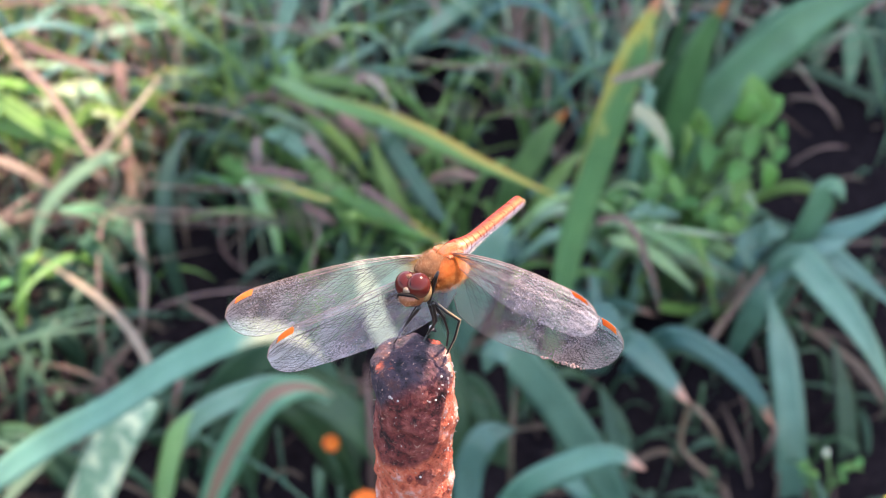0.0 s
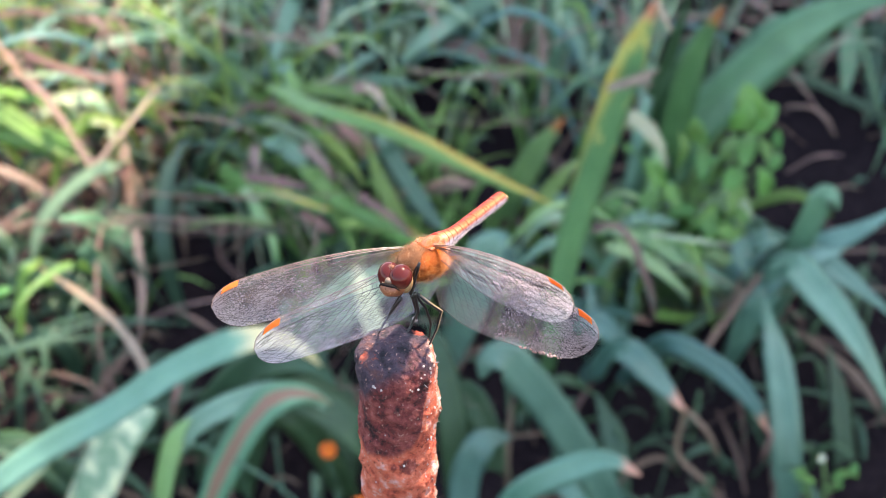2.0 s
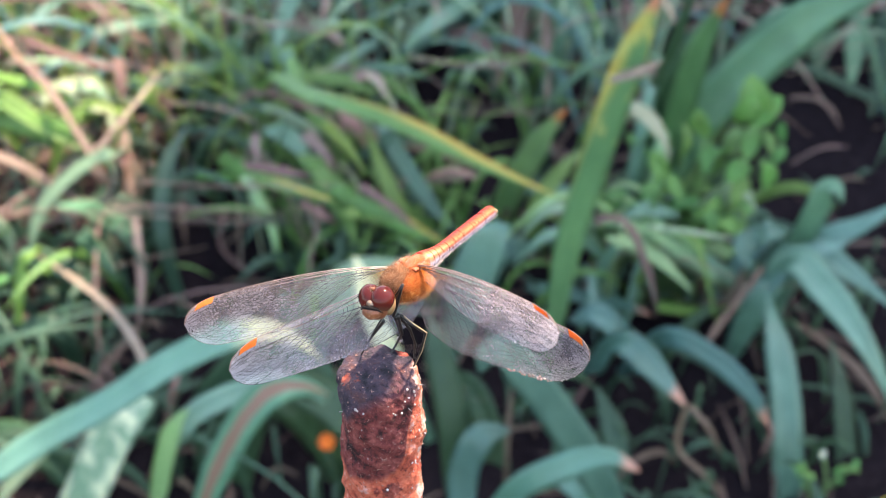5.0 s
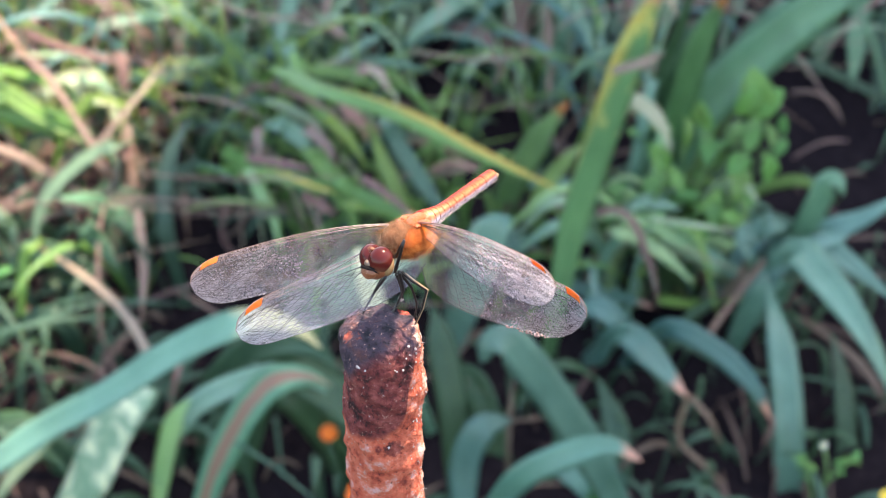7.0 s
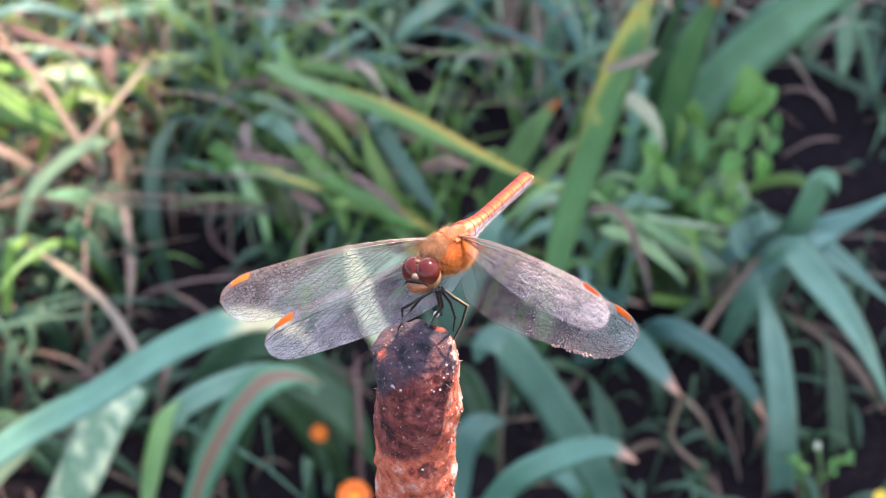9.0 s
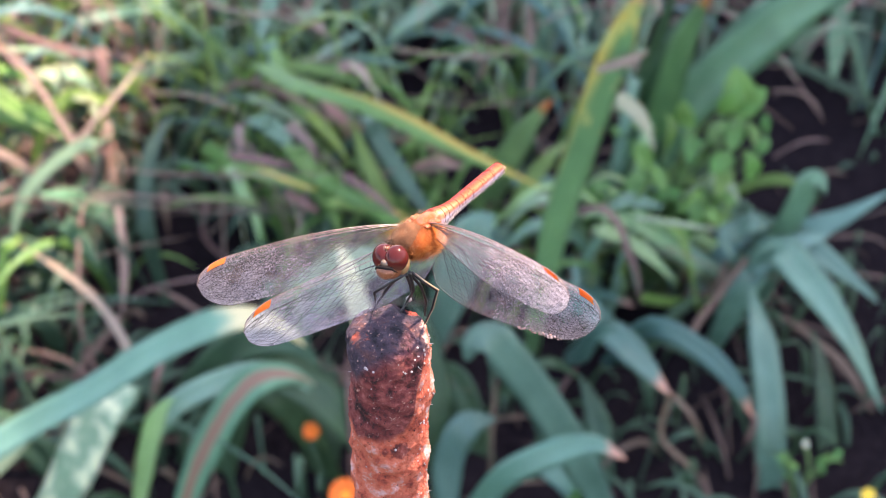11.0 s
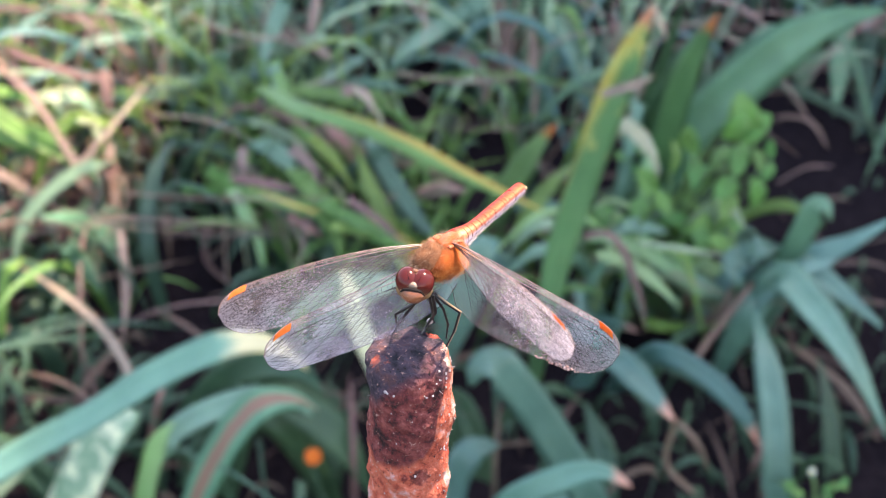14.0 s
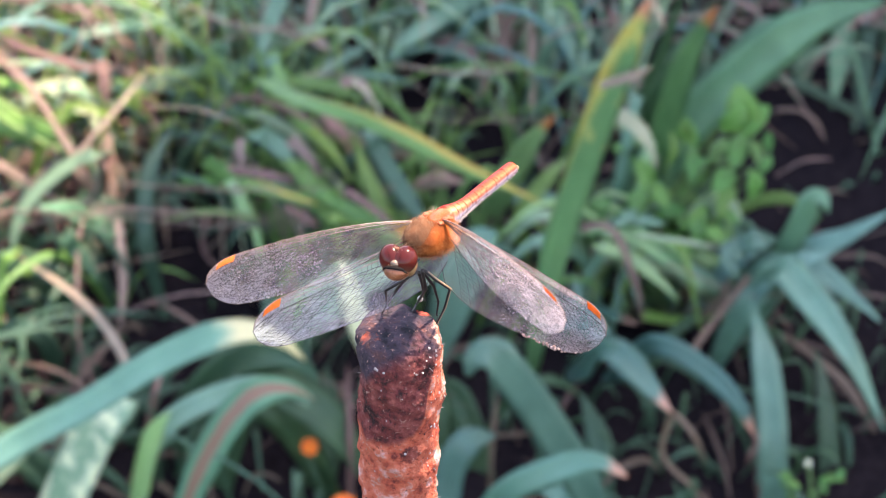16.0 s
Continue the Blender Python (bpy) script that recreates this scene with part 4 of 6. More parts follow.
leaf(plant_a, 0.0115, mint_leaf, (-0.160, 0.375, 0.005), (-0.151, 0.376, 0.040), (-0.145, 0.377, 0.065), (-0.139, 0.379, 0.083), (-0.130, 0.380, 0.095))
leaf(plant_a, 0.026, dark_shade_leaf, (-0.135, 0.420, -0.073), (-0.101, 0.437, 0.056), (-0.070, 0.429, 0.062), (-0.044, 0.423, 0.036), (-0.028, 0.422, 0.000))
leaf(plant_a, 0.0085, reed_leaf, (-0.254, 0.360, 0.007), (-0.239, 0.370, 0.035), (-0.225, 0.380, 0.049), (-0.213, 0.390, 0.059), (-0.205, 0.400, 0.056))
leaf(plant_a, 0.021, dark_shade_leaf, (-0.160, 0.420, -0.073), (-0.130, 0.447, 0.018), (-0.112, 0.471, 0.053), (-0.092, 0.503, 0.045))
leaf(plant_a, 0.020, dark_shade_leaf, (-0.079, 0.433, -0.089), (-0.061, 0.435, -0.017), (-0.054, 0.459, 0.017), (-0.059, 0.494, 0.033))
leaf(plant_a, 0.019, dark_shade_leaf, (-0.184, 0.406, -0.058), (-0.221, 0.424, 0.003), (-0.252, 0.436, 0.020), (-0.286, 0.455, 0.012))
leaf(plant_b, 0.0213, teal_leaf, (0.120, 0.375, -0.018), (0.100, 0.373, 0.033), (0.084, 0.371, 0.068), (0.060, 0.369, 0.113), (0.045, 0.366, 0.138), (0.036, 0.364, 0.150), (0.028, 0.362, 0.149), (0.025, 0.360, 0.139))
leaf(plant_b, 0.014, tipped_leaf, (0.018, 0.349, 0.000), (0.026, 0.332, 0.046), (0.042, 0.319, 0.097), (0.063, 0.315, 0.118), (0.085, 0.315, 0.126), (0.101, 0.311, 0.120))
leaf(plant_b, 0.018, dark_shade_leaf, (0.019, 0.379, -0.027), (0.014, 0.389, 0.056), (0.006, 0.410, 0.104), (-0.001, 0.432, 0.119))
leaf(plant_b, 0.021, dark_shade_leaf, (0.046, 0.420, -0.073), (0.038, 0.447, -0.000), (0.027, 0.467, 0.029), (0.010, 0.490, 0.027))
leaf(plant_b, 0.017, teal_leaf, (0.018, 0.360, 0.015), (0.018, 0.374, 0.053), (0.027, 0.378, 0.077), (0.043, 0.388, 0.074))
leaf(plant_b, 0.016, dark_shade_leaf, (0.112, 0.406, -0.058), (0.112, 0.422, 0.000), (0.109, 0.440, 0.025), (0.100, 0.463, 0.041))
leaf(plant_b, 0.014, teal_leaf, (0.112, 0.393, -0.042), (0.094, 0.384, 0.016), (0.076, 0.387, 0.036), (0.060, 0.387, 0.036))
leaf(plant_c, 0.019, tipped_leaf, (0.099, 0.524, 0.000), (0.104, 0.494, 0.033), (0.113, 0.454, 0.080), (0.128, 0.429, 0.080), (0.145, 0.415, 0.068))
leaf(plant_c, 0.014, tipped_leaf, (0.124, 0.522, 0.000), (0.129, 0.494, 0.033), (0.140, 0.457, 0.084), (0.167, 0.441, 0.079), (0.186, 0.425, 0.066), (0.196, 0.419, 0.048))
leaf(plant_c, 0.0197, teal_leaf, (0.232, 0.418, -0.076), (0.215, 0.420, -0.003), (0.210, 0.440, 0.043), (0.207, 0.473, 0.073), (0.207, 0.503, 0.081))
leaf(plant_c, 0.024, teal_leaf, (0.221, 0.569, 0.000), (0.222, 0.547, 0.038), (0.225, 0.523, 0.092), (0.238, 0.507, 0.087), (0.267, 0.485, 0.055), (0.295, 0.466, 0.010))
leaf(plant_c, 0.018, teal_leaf, (0.208, 0.593, 0.000), (0.220, 0.572, 0.039), (0.239, 0.553, 0.082), (0.266, 0.536, 0.075), (0.299, 0.521, 0.054))
leaf(plant_c, 0.0160, grey_leaf, (0.220, 0.560, 0.009), (0.227, 0.557, 0.042), (0.234, 0.553, 0.076), (0.241, 0.550, 0.106), (0.246, 0.547, 0.129), (0.251, 0.543, 0.133), (0.255, 0.540, 0.125))
leaf(plant_c, 0.016, teal_leaf, (0.238, 0.632, 0.000), (0.246, 0.608, 0.022), (0.259, 0.587, 0.061), (0.286, 0.586, 0.076), (0.321, 0.597, 0.092))
leaf(plant_c, 0.018, dark_shade_leaf, (0.283, 0.447, -0.105), (0.263, 0.449, -0.032), (0.256, 0.474, 0.022), (0.252, 0.503, 0.045))
leaf(plant_c, 0.011, mint_leaf, (0.251, 0.628, 0.000), (0.230, 0.608, 0.022), (0.185, 0.587, 0.061), (0.152, 0.577, 0.064), (0.127, 0.589, 0.064))
leaf(plant_c, 0.011, sky_leaf, (0.233, 0.574, 0.007), (0.196, 0.558, 0.054), (0.164, 0.560, 0.075), (0.135, 0.577, 0.082))
leaf(plant_c, 0.0088, mint_leaf, (0.145, 0.691, -0.006), (0.116, 0.560, 0.084), (0.135, 0.547, 0.084), (0.149, 0.533, 0.080), (0.166, 0.520, 0.069))
leaf(plant_c, 0.0125, mint_leaf, (0.152, 0.711, -0.006), (0.120, 0.570, 0.088), (0.136, 0.560, 0.088), (0.155, 0.550, 0.083), (0.169, 0.540, 0.079), (0.184, 0.530, 0.070))
leaf(plant_d, 0.0189, burnt_leaf, (0.075, 0.530, 0.001), (0.078, 0.526, 0.046), (0.083, 0.521, 0.106), (0.094, 0.517, 0.166), (0.102, 0.513, 0.208), (0.111, 0.509, 0.246), (0.116, 0.504, 0.267), (0.120, 0.500, 0.284))
leaf(plant_d, 0.0199, spent_leaf, (0.168, 0.660, 0.036), (0.167, 0.652, 0.075), (0.168, 0.644, 0.122), (0.173, 0.636, 0.170), (0.179, 0.628, 0.202), (0.184, 0.620, 0.228))
leaf(plant_d, 0.0328, grey_leaf, (0.137, 0.655, 0.000), (0.150, 0.653, 0.040), (0.174, 0.652, 0.108), (0.204, 0.650, 0.152), (0.238, 0.648, 0.192), (0.266, 0.647, 0.212), (0.299, 0.645, 0.222))
leaf(plant_d, 0.015, dark_shade_leaf, (0.131, 0.651, -0.004), (0.153, 0.643, 0.072), (0.181, 0.661, 0.131), (0.225, 0.686, 0.167), (0.280, 0.708, 0.200))
leaf(plant_d, 0.0209, spent_leaf, (0.043, 0.660, -0.001), (0.051, 0.650, 0.050), (0.062, 0.640, 0.086), (0.076, 0.630, 0.120), (0.088, 0.620, 0.147))
leaf(plant_d, 0.0105, cream_leaf, (0.168, 0.873, -0.006), (0.120, 0.620, 0.135), (0.127, 0.609, 0.153), (0.137, 0.597, 0.154), (0.146, 0.586, 0.146), (0.151, 0.575, 0.134))
leaf(plant_d, 0.016, dark_shade_leaf, (0.164, 0.719, 0.000), (0.168, 0.696, 0.112), (0.175, 0.677, 0.154), (0.187, 0.681, 0.178), (0.200, 0.692, 0.194))
leaf(plant_e, 0.0148, gold_leaf, (-0.150, 0.791, 0.000), (-0.135, 0.757, 0.094), (-0.087, 0.678, 0.122), (-0.029, 0.634, 0.128), (0.029, 0.601, 0.116), (0.082, 0.588, 0.097))
leaf(plant_e, 0.017, gold_leaf, (-0.201, 0.748, 0.012), (-0.141, 0.670, 0.058), (-0.069, 0.619, 0.072), (-0.021, 0.601, 0.064), (0.010, 0.601, 0.047))
leaf(plant_e, 0.0165, green_leaf, (-0.102, 0.811, -0.006), (-0.091, 0.650, 0.090), (-0.084, 0.630, 0.092), (-0.072, 0.610, 0.085), (-0.060, 0.590, 0.074), (-0.054, 0.570, 0.072))
leaf(plant_e, 0.0106, mint_leaf, (-0.151, 0.778, -0.006), (-0.138, 0.660, 0.067), (-0.132, 0.645, 0.068), (-0.126, 0.630, 0.060), (-0.117, 0.615, 0.053), (-0.112, 0.600, 0.041))
leaf(plant_e, 0.010, green_leaf, (-0.136, 0.875, 0.000), (-0.129, 0.836, 0.085), (-0.102, 0.732, 0.093), (-0.078, 0.690, 0.087), (-0.052, 0.674, 0.063))
leaf(plant_e, 0.0138, grey_leaf, (-0.040, 0.861, -0.006), (-0.038, 0.680, 0.097), (-0.032, 0.663, 0.093), (-0.017, 0.645, 0.076), (-0.001, 0.627, 0.061), (0.013, 0.610, 0.055))
leaf(plant_e, 0.015, dark_shade_leaf, (-0.091, 0.775, 0.000), (-0.097, 0.736, 0.030), (-0.109, 0.681, 0.038), (-0.089, 0.646, 0.041), (-0.064, 0.627, 0.013))
leaf(plant_e, 0.020, dark_shade_leaf, (-0.060, 0.663, -0.040), (-0.066, 0.655, 0.019), (-0.078, 0.669, 0.056), (-0.091, 0.694, 0.075))
leaf(plant_f, 0.0167, sky_leaf, (-0.149, 1.217, -0.006), (-0.123, 0.930, 0.113), (-0.125, 0.907, 0.110), (-0.132, 0.885, 0.096), (-0.137, 0.863, 0.083), (-0.139, 0.840, 0.069))
leaf(plant_f, 0.033, teal_leaf, (0.043, 1.016, -0.093), (0.037, 0.981, -0.004), (0.029, 0.991, 0.045), (0.018, 1.013, 0.076))
leaf(plant_f, 0.019, teal_leaf, (-0.069, 1.040, -0.060), (-0.025, 0.972, 0.019), (0.018, 0.962, 0.056), (0.065, 0.978, 0.079))
leaf(plant_f, 0.012, pale_leaf, (0.163, 1.022, -0.050), (0.145, 0.975, 0.023), (0.130, 0.976, 0.058), (0.119, 0.991, 0.080))
leaf(plant_f, 0.017, reed_leaf, (-0.010, 1.016, -0.093), (-0.021, 0.999, -0.013), (-0.048, 1.006, 0.032), (-0.076, 1.028, 0.064))
leaf(plant_f, 0.013, grey_leaf, (-0.368, 1.040, -0.060), (-0.374, 1.015, 0.010), (-0.384, 1.013, 0.041), (-0.346, 1.028, 0.064))
leaf(plant_f, 0.013, grey_leaf, (-0.280, 1.026, -0.079), (-0.242, 0.969, 0.014), (-0.265, 0.973, 0.054), (-0.297, 0.988, 0.075))
leaf(plant_f, 0.010, reed_leaf, (-0.124, 1.001, -0.045), (-0.094, 0.939, 0.006), (-0.066, 0.936, 0.036), (-0.045, 0.945, 0.049))
leaf(plant_f, 0.014, reed_leaf, (0.103, 0.969, -0.073), (0.114, 0.945, 0.014), (0.117, 0.957, 0.066), (0.112, 0.975, 0.092))
leaf(plant_f, 0.012, reed_leaf, (-0.085, 0.920, -0.057), (-0.099, 0.876, 0.021), (-0.122, 0.867, 0.043), (-0.152, 0.859, 0.030))
leaf(plant_f, 0.011, reed_leaf, (-0.193, 0.920, -0.057), (-0.185, 0.873, 0.017), (-0.167, 0.870, 0.047), (-0.184, 0.821, 0.012))
leaf(plant_g, 0.015, green_leaf, (-0.398, 0.798, 0.000), (-0.379, 0.765, 0.105), (-0.322, 0.696, 0.112), (-0.278, 0.664, 0.102), (-0.234, 0.650, 0.082))
leaf(plant_g, 0.017, lime_leaf, (-0.383, 0.760, 0.000), (-0.362, 0.729, 0.089), (-0.322, 0.688, 0.100), (-0.278, 0.664, 0.102), (-0.246, 0.661, 0.097))
leaf(plant_g, 0.018, dark_shade_leaf, (-0.231, 0.591, -0.038), (-0.241, 0.575, 0.027), (-0.266, 0.578, 0.048), (-0.296, 0.584, 0.039))
leaf(plant_g, 0.017, dark_shade_leaf, (-0.210, 0.688, -0.004), (-0.218, 0.648, 0.044), (-0.242, 0.634, 0.058), (-0.270, 0.627, 0.048))
leaf(plant_g, 0.012, dark_shade_leaf, (-0.181, 0.590, -0.005), (-0.190, 0.598, 0.059), (-0.189, 0.633, 0.092), (-0.177, 0.669, 0.108))
leaf(plant_g, 0.014, dark_shade_leaf, (-0.239, 0.523, -0.031), (-0.241, 0.522, 0.020), (-0.257, 0.522, 0.038), (-0.283, 0.526, 0.026))
leaf(plant_c, 0.0121, sky_leaf, (0.162, 0.723, -0.006), (0.130, 0.585, 0.085), (0.140, 0.582, 0.091), (0.151, 0.578, 0.092), (0.162, 0.575, 0.091))
leaf(plant_c, 0.010, pale_leaf, (0.221, 0.574, 0.007), (0.181, 0.560, 0.057), (0.152, 0.558, 0.072), (0.129, 0.575, 0.061))
leaf(plant_c, 0.0158, teal_leaf, (0.280, 0.708, -0.006), (0.218, 0.540, 0.106), (0.203, 0.533, 0.102), (0.193, 0.527, 0.099), (0.201, 0.520, 0.085))
leaf(plant_c, 0.0119, tipped_leaf, (0.079, 0.624, -0.006), (0.069, 0.600, 0.012), (0.101, 0.583, 0.017), (0.126, 0.567, 0.024), (0.147, 0.550, 0.027))
leaf(plant_c, 0.0085, lime_leaf, (0.171, 0.603, -0.006), (0.153, 0.560, 0.027), (0.178, 0.557, 0.025), (0.194, 0.553, 0.031), (0.198, 0.550, 0.042))
leaf(plant_c, 0.017, teal_leaf, (0.200, 0.540, -0.006), (0.206, 0.527, 0.045), (0.218, 0.531, 0.069), (0.235, 0.554, 0.066))
leaf(plant_c, 0.017, teal_leaf, (0.157, 0.551, -0.025), (0.126, 0.526, 0.026), (0.106, 0.527, 0.045), (0.089, 0.532, 0.035))
leaf(plant_c, 0.016, pale_leaf, (0.171, 0.632, 0.000), (0.181, 0.610, 0.060), (0.194, 0.597, 0.092), (0.206, 0.599, 0.095), (0.220, 0.601, 0.080))
leaf(plant_c, 0.016, teal_leaf, (0.189, 0.590, -0.005), (0.200, 0.572, 0.039), (0.217, 0.577, 0.064), (0.243, 0.594, 0.071))
leaf(plant_e, 0.017, teal_leaf, (0.045, 0.639, -0.022), (0.043, 0.619, 0.019), (0.055, 0.618, 0.035), (0.076, 0.624, 0.026))
leaf(plant_e, 0.014, green_leaf, (0.081, 0.656, 0.000), (0.077, 0.634, 0.024), (0.070, 0.615, 0.066), (0.089, 0.625, 0.097), (0.106, 0.642, 0.105))
leaf(plant_e, 0.012, green_leaf, (-0.006, 0.629, -0.036), (-0.014, 0.618, 0.035), (-0.034, 0.626, 0.082), (-0.050, 0.658, 0.110))
leaf(plant_g, 0.013, lime_leaf, (-0.310, 0.733, 0.000), (-0.299, 0.711, 0.029), (-0.272, 0.682, 0.092), (-0.249, 0.683, 0.110), (-0.226, 0.689, 0.102))
leaf(plant_g, 0.015, cream_leaf, (-0.338, 0.761, 0.000), (-0.323, 0.741, 0.037), (-0.282, 0.714, 0.103), (-0.258, 0.710, 0.114), (-0.244, 0.711, 0.099))
leaf(plant_e, 0.0139, half_leaf, (-0.002, 0.460, -0.005), (-0.015, 0.467, 0.031), (-0.026, 0.473, 0.056), (-0.035, 0.480, 0.074), (-0.041, 0.487, 0.092), (-0.045, 0.493, 0.105), (-0.048, 0.500, 0.111))
leaf(plant_e, 0.0343, pale_leaf, (-0.091, 0.520, -0.000), (-0.079, 0.518, 0.041), (-0.059, 0.515, 0.067), (-0.036, 0.512, 0.085), (-0.011, 0.510, 0.095))
leaf(plant_e, 0.0305, sky_leaf, (0.010, 0.530, 0.004), (0.021, 0.530, 0.050), (0.029, 0.530, 0.082), (0.039, 0.530, 0.104), (0.048, 0.530, 0.113))
leaf(plant_a, 0.0232, dark_shade_leaf, (-0.141, 0.482, -0.006), (-0.146, 0.470, 0.005), (-0.132, 0.460, 0.035), (-0.111, 0.450, 0.068), (-0.088, 0.440, 0.086), (-0.068, 0.430, 0.090), (-0.054, 0.420, 0.082))
leaf(plant_a, 0.024, dark_shade_leaf, (-0.047, 0.426, -0.029), (-0.068, 0.425, 0.039), (-0.090, 0.429, 0.062), (-0.115, 0.439, 0.058))
leaf(plant_c, 0.015, teal_leaf, (0.204, 0.549, 0.007), (0.215, 0.531, 0.069), (0.237, 0.534, 0.089), (0.266, 0.546, 0.090))
leaf(plant_c, 0.0037, pale_leaf, (0.179, 0.707, -0.006), (0.140, 0.555, 0.096), (0.150, 0.550, 0.098), (0.175, 0.545, 0.097), (0.203, 0.540, 0.095))


def stalk(width, material, *points):
    """A dead stem or blade lying among the plants."""
    o = Vector(points[0])
    verts, faces, uvs = blade_mesh([Vector(q) - o for q in points], width, LEAF_RNG, rings=18, fold=0.5, base_width=0.9)
    ob = new("dry_stalk", mesh_from("dry_stalk", verts, faces, material, uvs=uvs))
    ob.location = o
    tagged(ob, "withered curled brown stalk among the leaves" if material is dry_leaf else "pale dry straw stalk lying across the plants", "dry stalk", "dry stalks")


stalk(0.0046, dry_leaf, (0.145, 0.416, 0.069), (0.144, 0.420, 0.031), (0.162, 0.417, 0.010), (0.193, 0.426, -0.029))
stalk(0.0032, dry_leaf, (0.147, 0.416, 0.067), (0.159, 0.411, 0.054), (0.170, 0.417, 0.027))
stalk(0.0037, dry_leaf, (0.196, 0.421, 0.050), (0.198, 0.420, 0.040), (0.195, 0.420, 0.023))
stalk(0.0050, dry_leaf, (0.103, 0.545, 0.106), (0.115, 0.536, 0.115), (0.125, 0.527, 0.109), (0.131, 0.518, 0.096), (0.137, 0.509, 0.082), (0.140, 0.500, 0.064))
stalk(0.0043, dry_leaf, (0.210, 0.530, 0.083), (0.191, 0.513, 0.066), (0.176, 0.497, 0.055), (0.165, 0.480, 0.044))
stalk(0.0052, straw_leaf, (-0.162, 0.430, 0.071), (-0.181, 0.467, 0.071), (-0.207, 0.505, 0.068), (-0.242, 0.542, 0.065), (-0.276, 0.580, 0.055))
stalk(0.0073, straw_leaf, (-0.315, 0.620, 0.112), (-0.292, 0.633, 0.091), (-0.272, 0.647, 0.062), (-0.262, 0.660, 0.045))
stalk(0.0031, straw_leaf, (-0.243, 0.640, 0.096), (-0.225, 0.660, 0.112), (-0.211, 0.680, 0.124), (-0.198, 0.700, 0.138))
stalk(0.0061, tan_leaf, (-0.327, 0.780, 0.118), (-0.292, 0.760, 0.115), (-0.256, 0.740, 0.115), (-0.232, 0.720, 0.122))
stalk(0.0085, tan_leaf, (-0.241, 0.730, 0.127), (-0.237, 0.720, 0.115), (-0.237, 0.710, 0.101))
stalk(0.0039, tan_leaf, (-0.345, 0.760, 0.154), (-0.328, 0.747, 0.132), (-0.307, 0.733, 0.110), (-0.285, 0.720, 0.095))
stalk(0.0051, straw_leaf, (-0.249, 0.751, 0.052), (-0.226, 0.662, 0.045), (-0.220, 0.620, 0.003))
stalk(0.0053, dry_leaf, (-0.264, 0.739, 0.033), (-0.225, 0.676, 0.066), (-0.214, 0.660, 0.061))
stalk(0.0067, straw_leaf, (-0.219, 1.053, 0.047), (-0.212, 0.997, 0.019), (-0.221, 0.982, -0.055))
stalk(0.0100, dry_leaf, (0.064, 0.985, -0.050), (0.074, 0.954, 0.027), (0.095, 0.957, 0.066), (0.080, 0.963, 0.075))
stalk(0.0078, straw_leaf, (0.104, 0.962, -0.031), (0.106, 0.957, 0.032), (0.100, 0.988, 0.075))
stalk(0.0034, dry_leaf, (0.046, 0.414, -0.046), (0.045, 0.425, 0.021), (0.048, 0.456, 0.048))
stalk(0.0032, dry_leaf, (0.069, 0.471, -0.034), (0.089, 0.478, 0.010), (0.105, 0.492, 0.030))
stalk(0.0062, dry_leaf, (-0.241, 1.068, 0.016), (-0.169, 1.006, 0.032), (-0.118, 0.979, 0.027), (-0.099, 1.006, -0.004))
stalk(0.0058, straw_leaf, (0.098, 0.498, 0.231), (0.109, 0.492, 0.239), (0.126, 0.505, 0.240))
stalk(0.0031, dry_leaf, (0.275, 0.750, 0.086), (0.290, 0.740, 0.091), (0.302, 0.730, 0.087), (0.309, 0.720, 0.075))
stalk(0.0038, dry_leaf, (-0.166, 0.701, 0.015), (-0.164, 0.659, 0.006), (-0.142, 0.640, -0.004), (-0.128, 0.652, -0.021))
stalk(0.0078, dry_leaf, (-0.001, 0.700, 0.040), (0.015, 0.690, 0.050), (0.037, 0.680, 0.058))
stalk(0.0009, straw_leaf, (-0.309, 0.599, 0.078), (-0.199, 0.580, 0.086), (-0.083, 0.593, 0.069))
stalk(0.0011, straw_leaf, (-0.041, 0.806, 0.042), (0.034, 0.761, 0.065), (0.103, 0.779, 0.057))
stalk(0.0057, dry_leaf, (0.045, 0.664, 0.013), (0.052, 0.648, 0.044), (0.064, 0.656, 0.054))
stalk(0.0055, straw_leaf, (-0.159, 0.792, 0.023), (-0.143, 0.736, 0.030), (-0.138, 0.720, 0.007))
stalk(0.0050, dry_leaf, (-0.271, 0.514, -0.008), (-0.222, 0.484, 0.018), (-0.175, 0.484, 0.018))
stalk(0.0038, dry_leaf, (-0.162, 0.440, 0.025), (-0.155, 0.446, 0.052), (-0.154, 0.469, 0.050))
stalk(0.0057, dry_leaf, (0.181, 0.558, 0.020), (0.200, 0.551, 0.045), (0.207, 0.562, 0.060))
stalk(0.0070, dry_leaf, (-0.025, 0.688, -0.004), (-0.032, 0.673, 0.028), (-0.058, 0.681, 0.038))
stalk(0.0022, straw_leaf, (0.282, 0.739, 0.033), (0.299, 0.728, 0.054), (0.321, 0.729, 0.055))
stalk(0.0009, straw_leaf, (0.101, 0.871, 0.049), (0.225, 0.824, 0.068), (0.381, 0.828, 0.073))
stalk(0.0007, straw_leaf, (0.165, 0.599, 0.008), (0.200, 0.558, 0.020), (0.243, 0.549, 0.006))
stalk(0.0009, straw_leaf, (0.300, 0.994, 0.050), (0.335, 0.883, 0.065), (0.399, 0.887, 0.071))
stalk(0.0007, straw_leaf, (0.177, 0.547, 0.038), (0.230, 0.562, 0.060), (0.283, 0.556, 0.051))
stalk(0.0008, straw_leaf, (0.048, 0.915, 0.024), (0.083, 0.751, 0.052), (0.101, 0.686, 0.045))
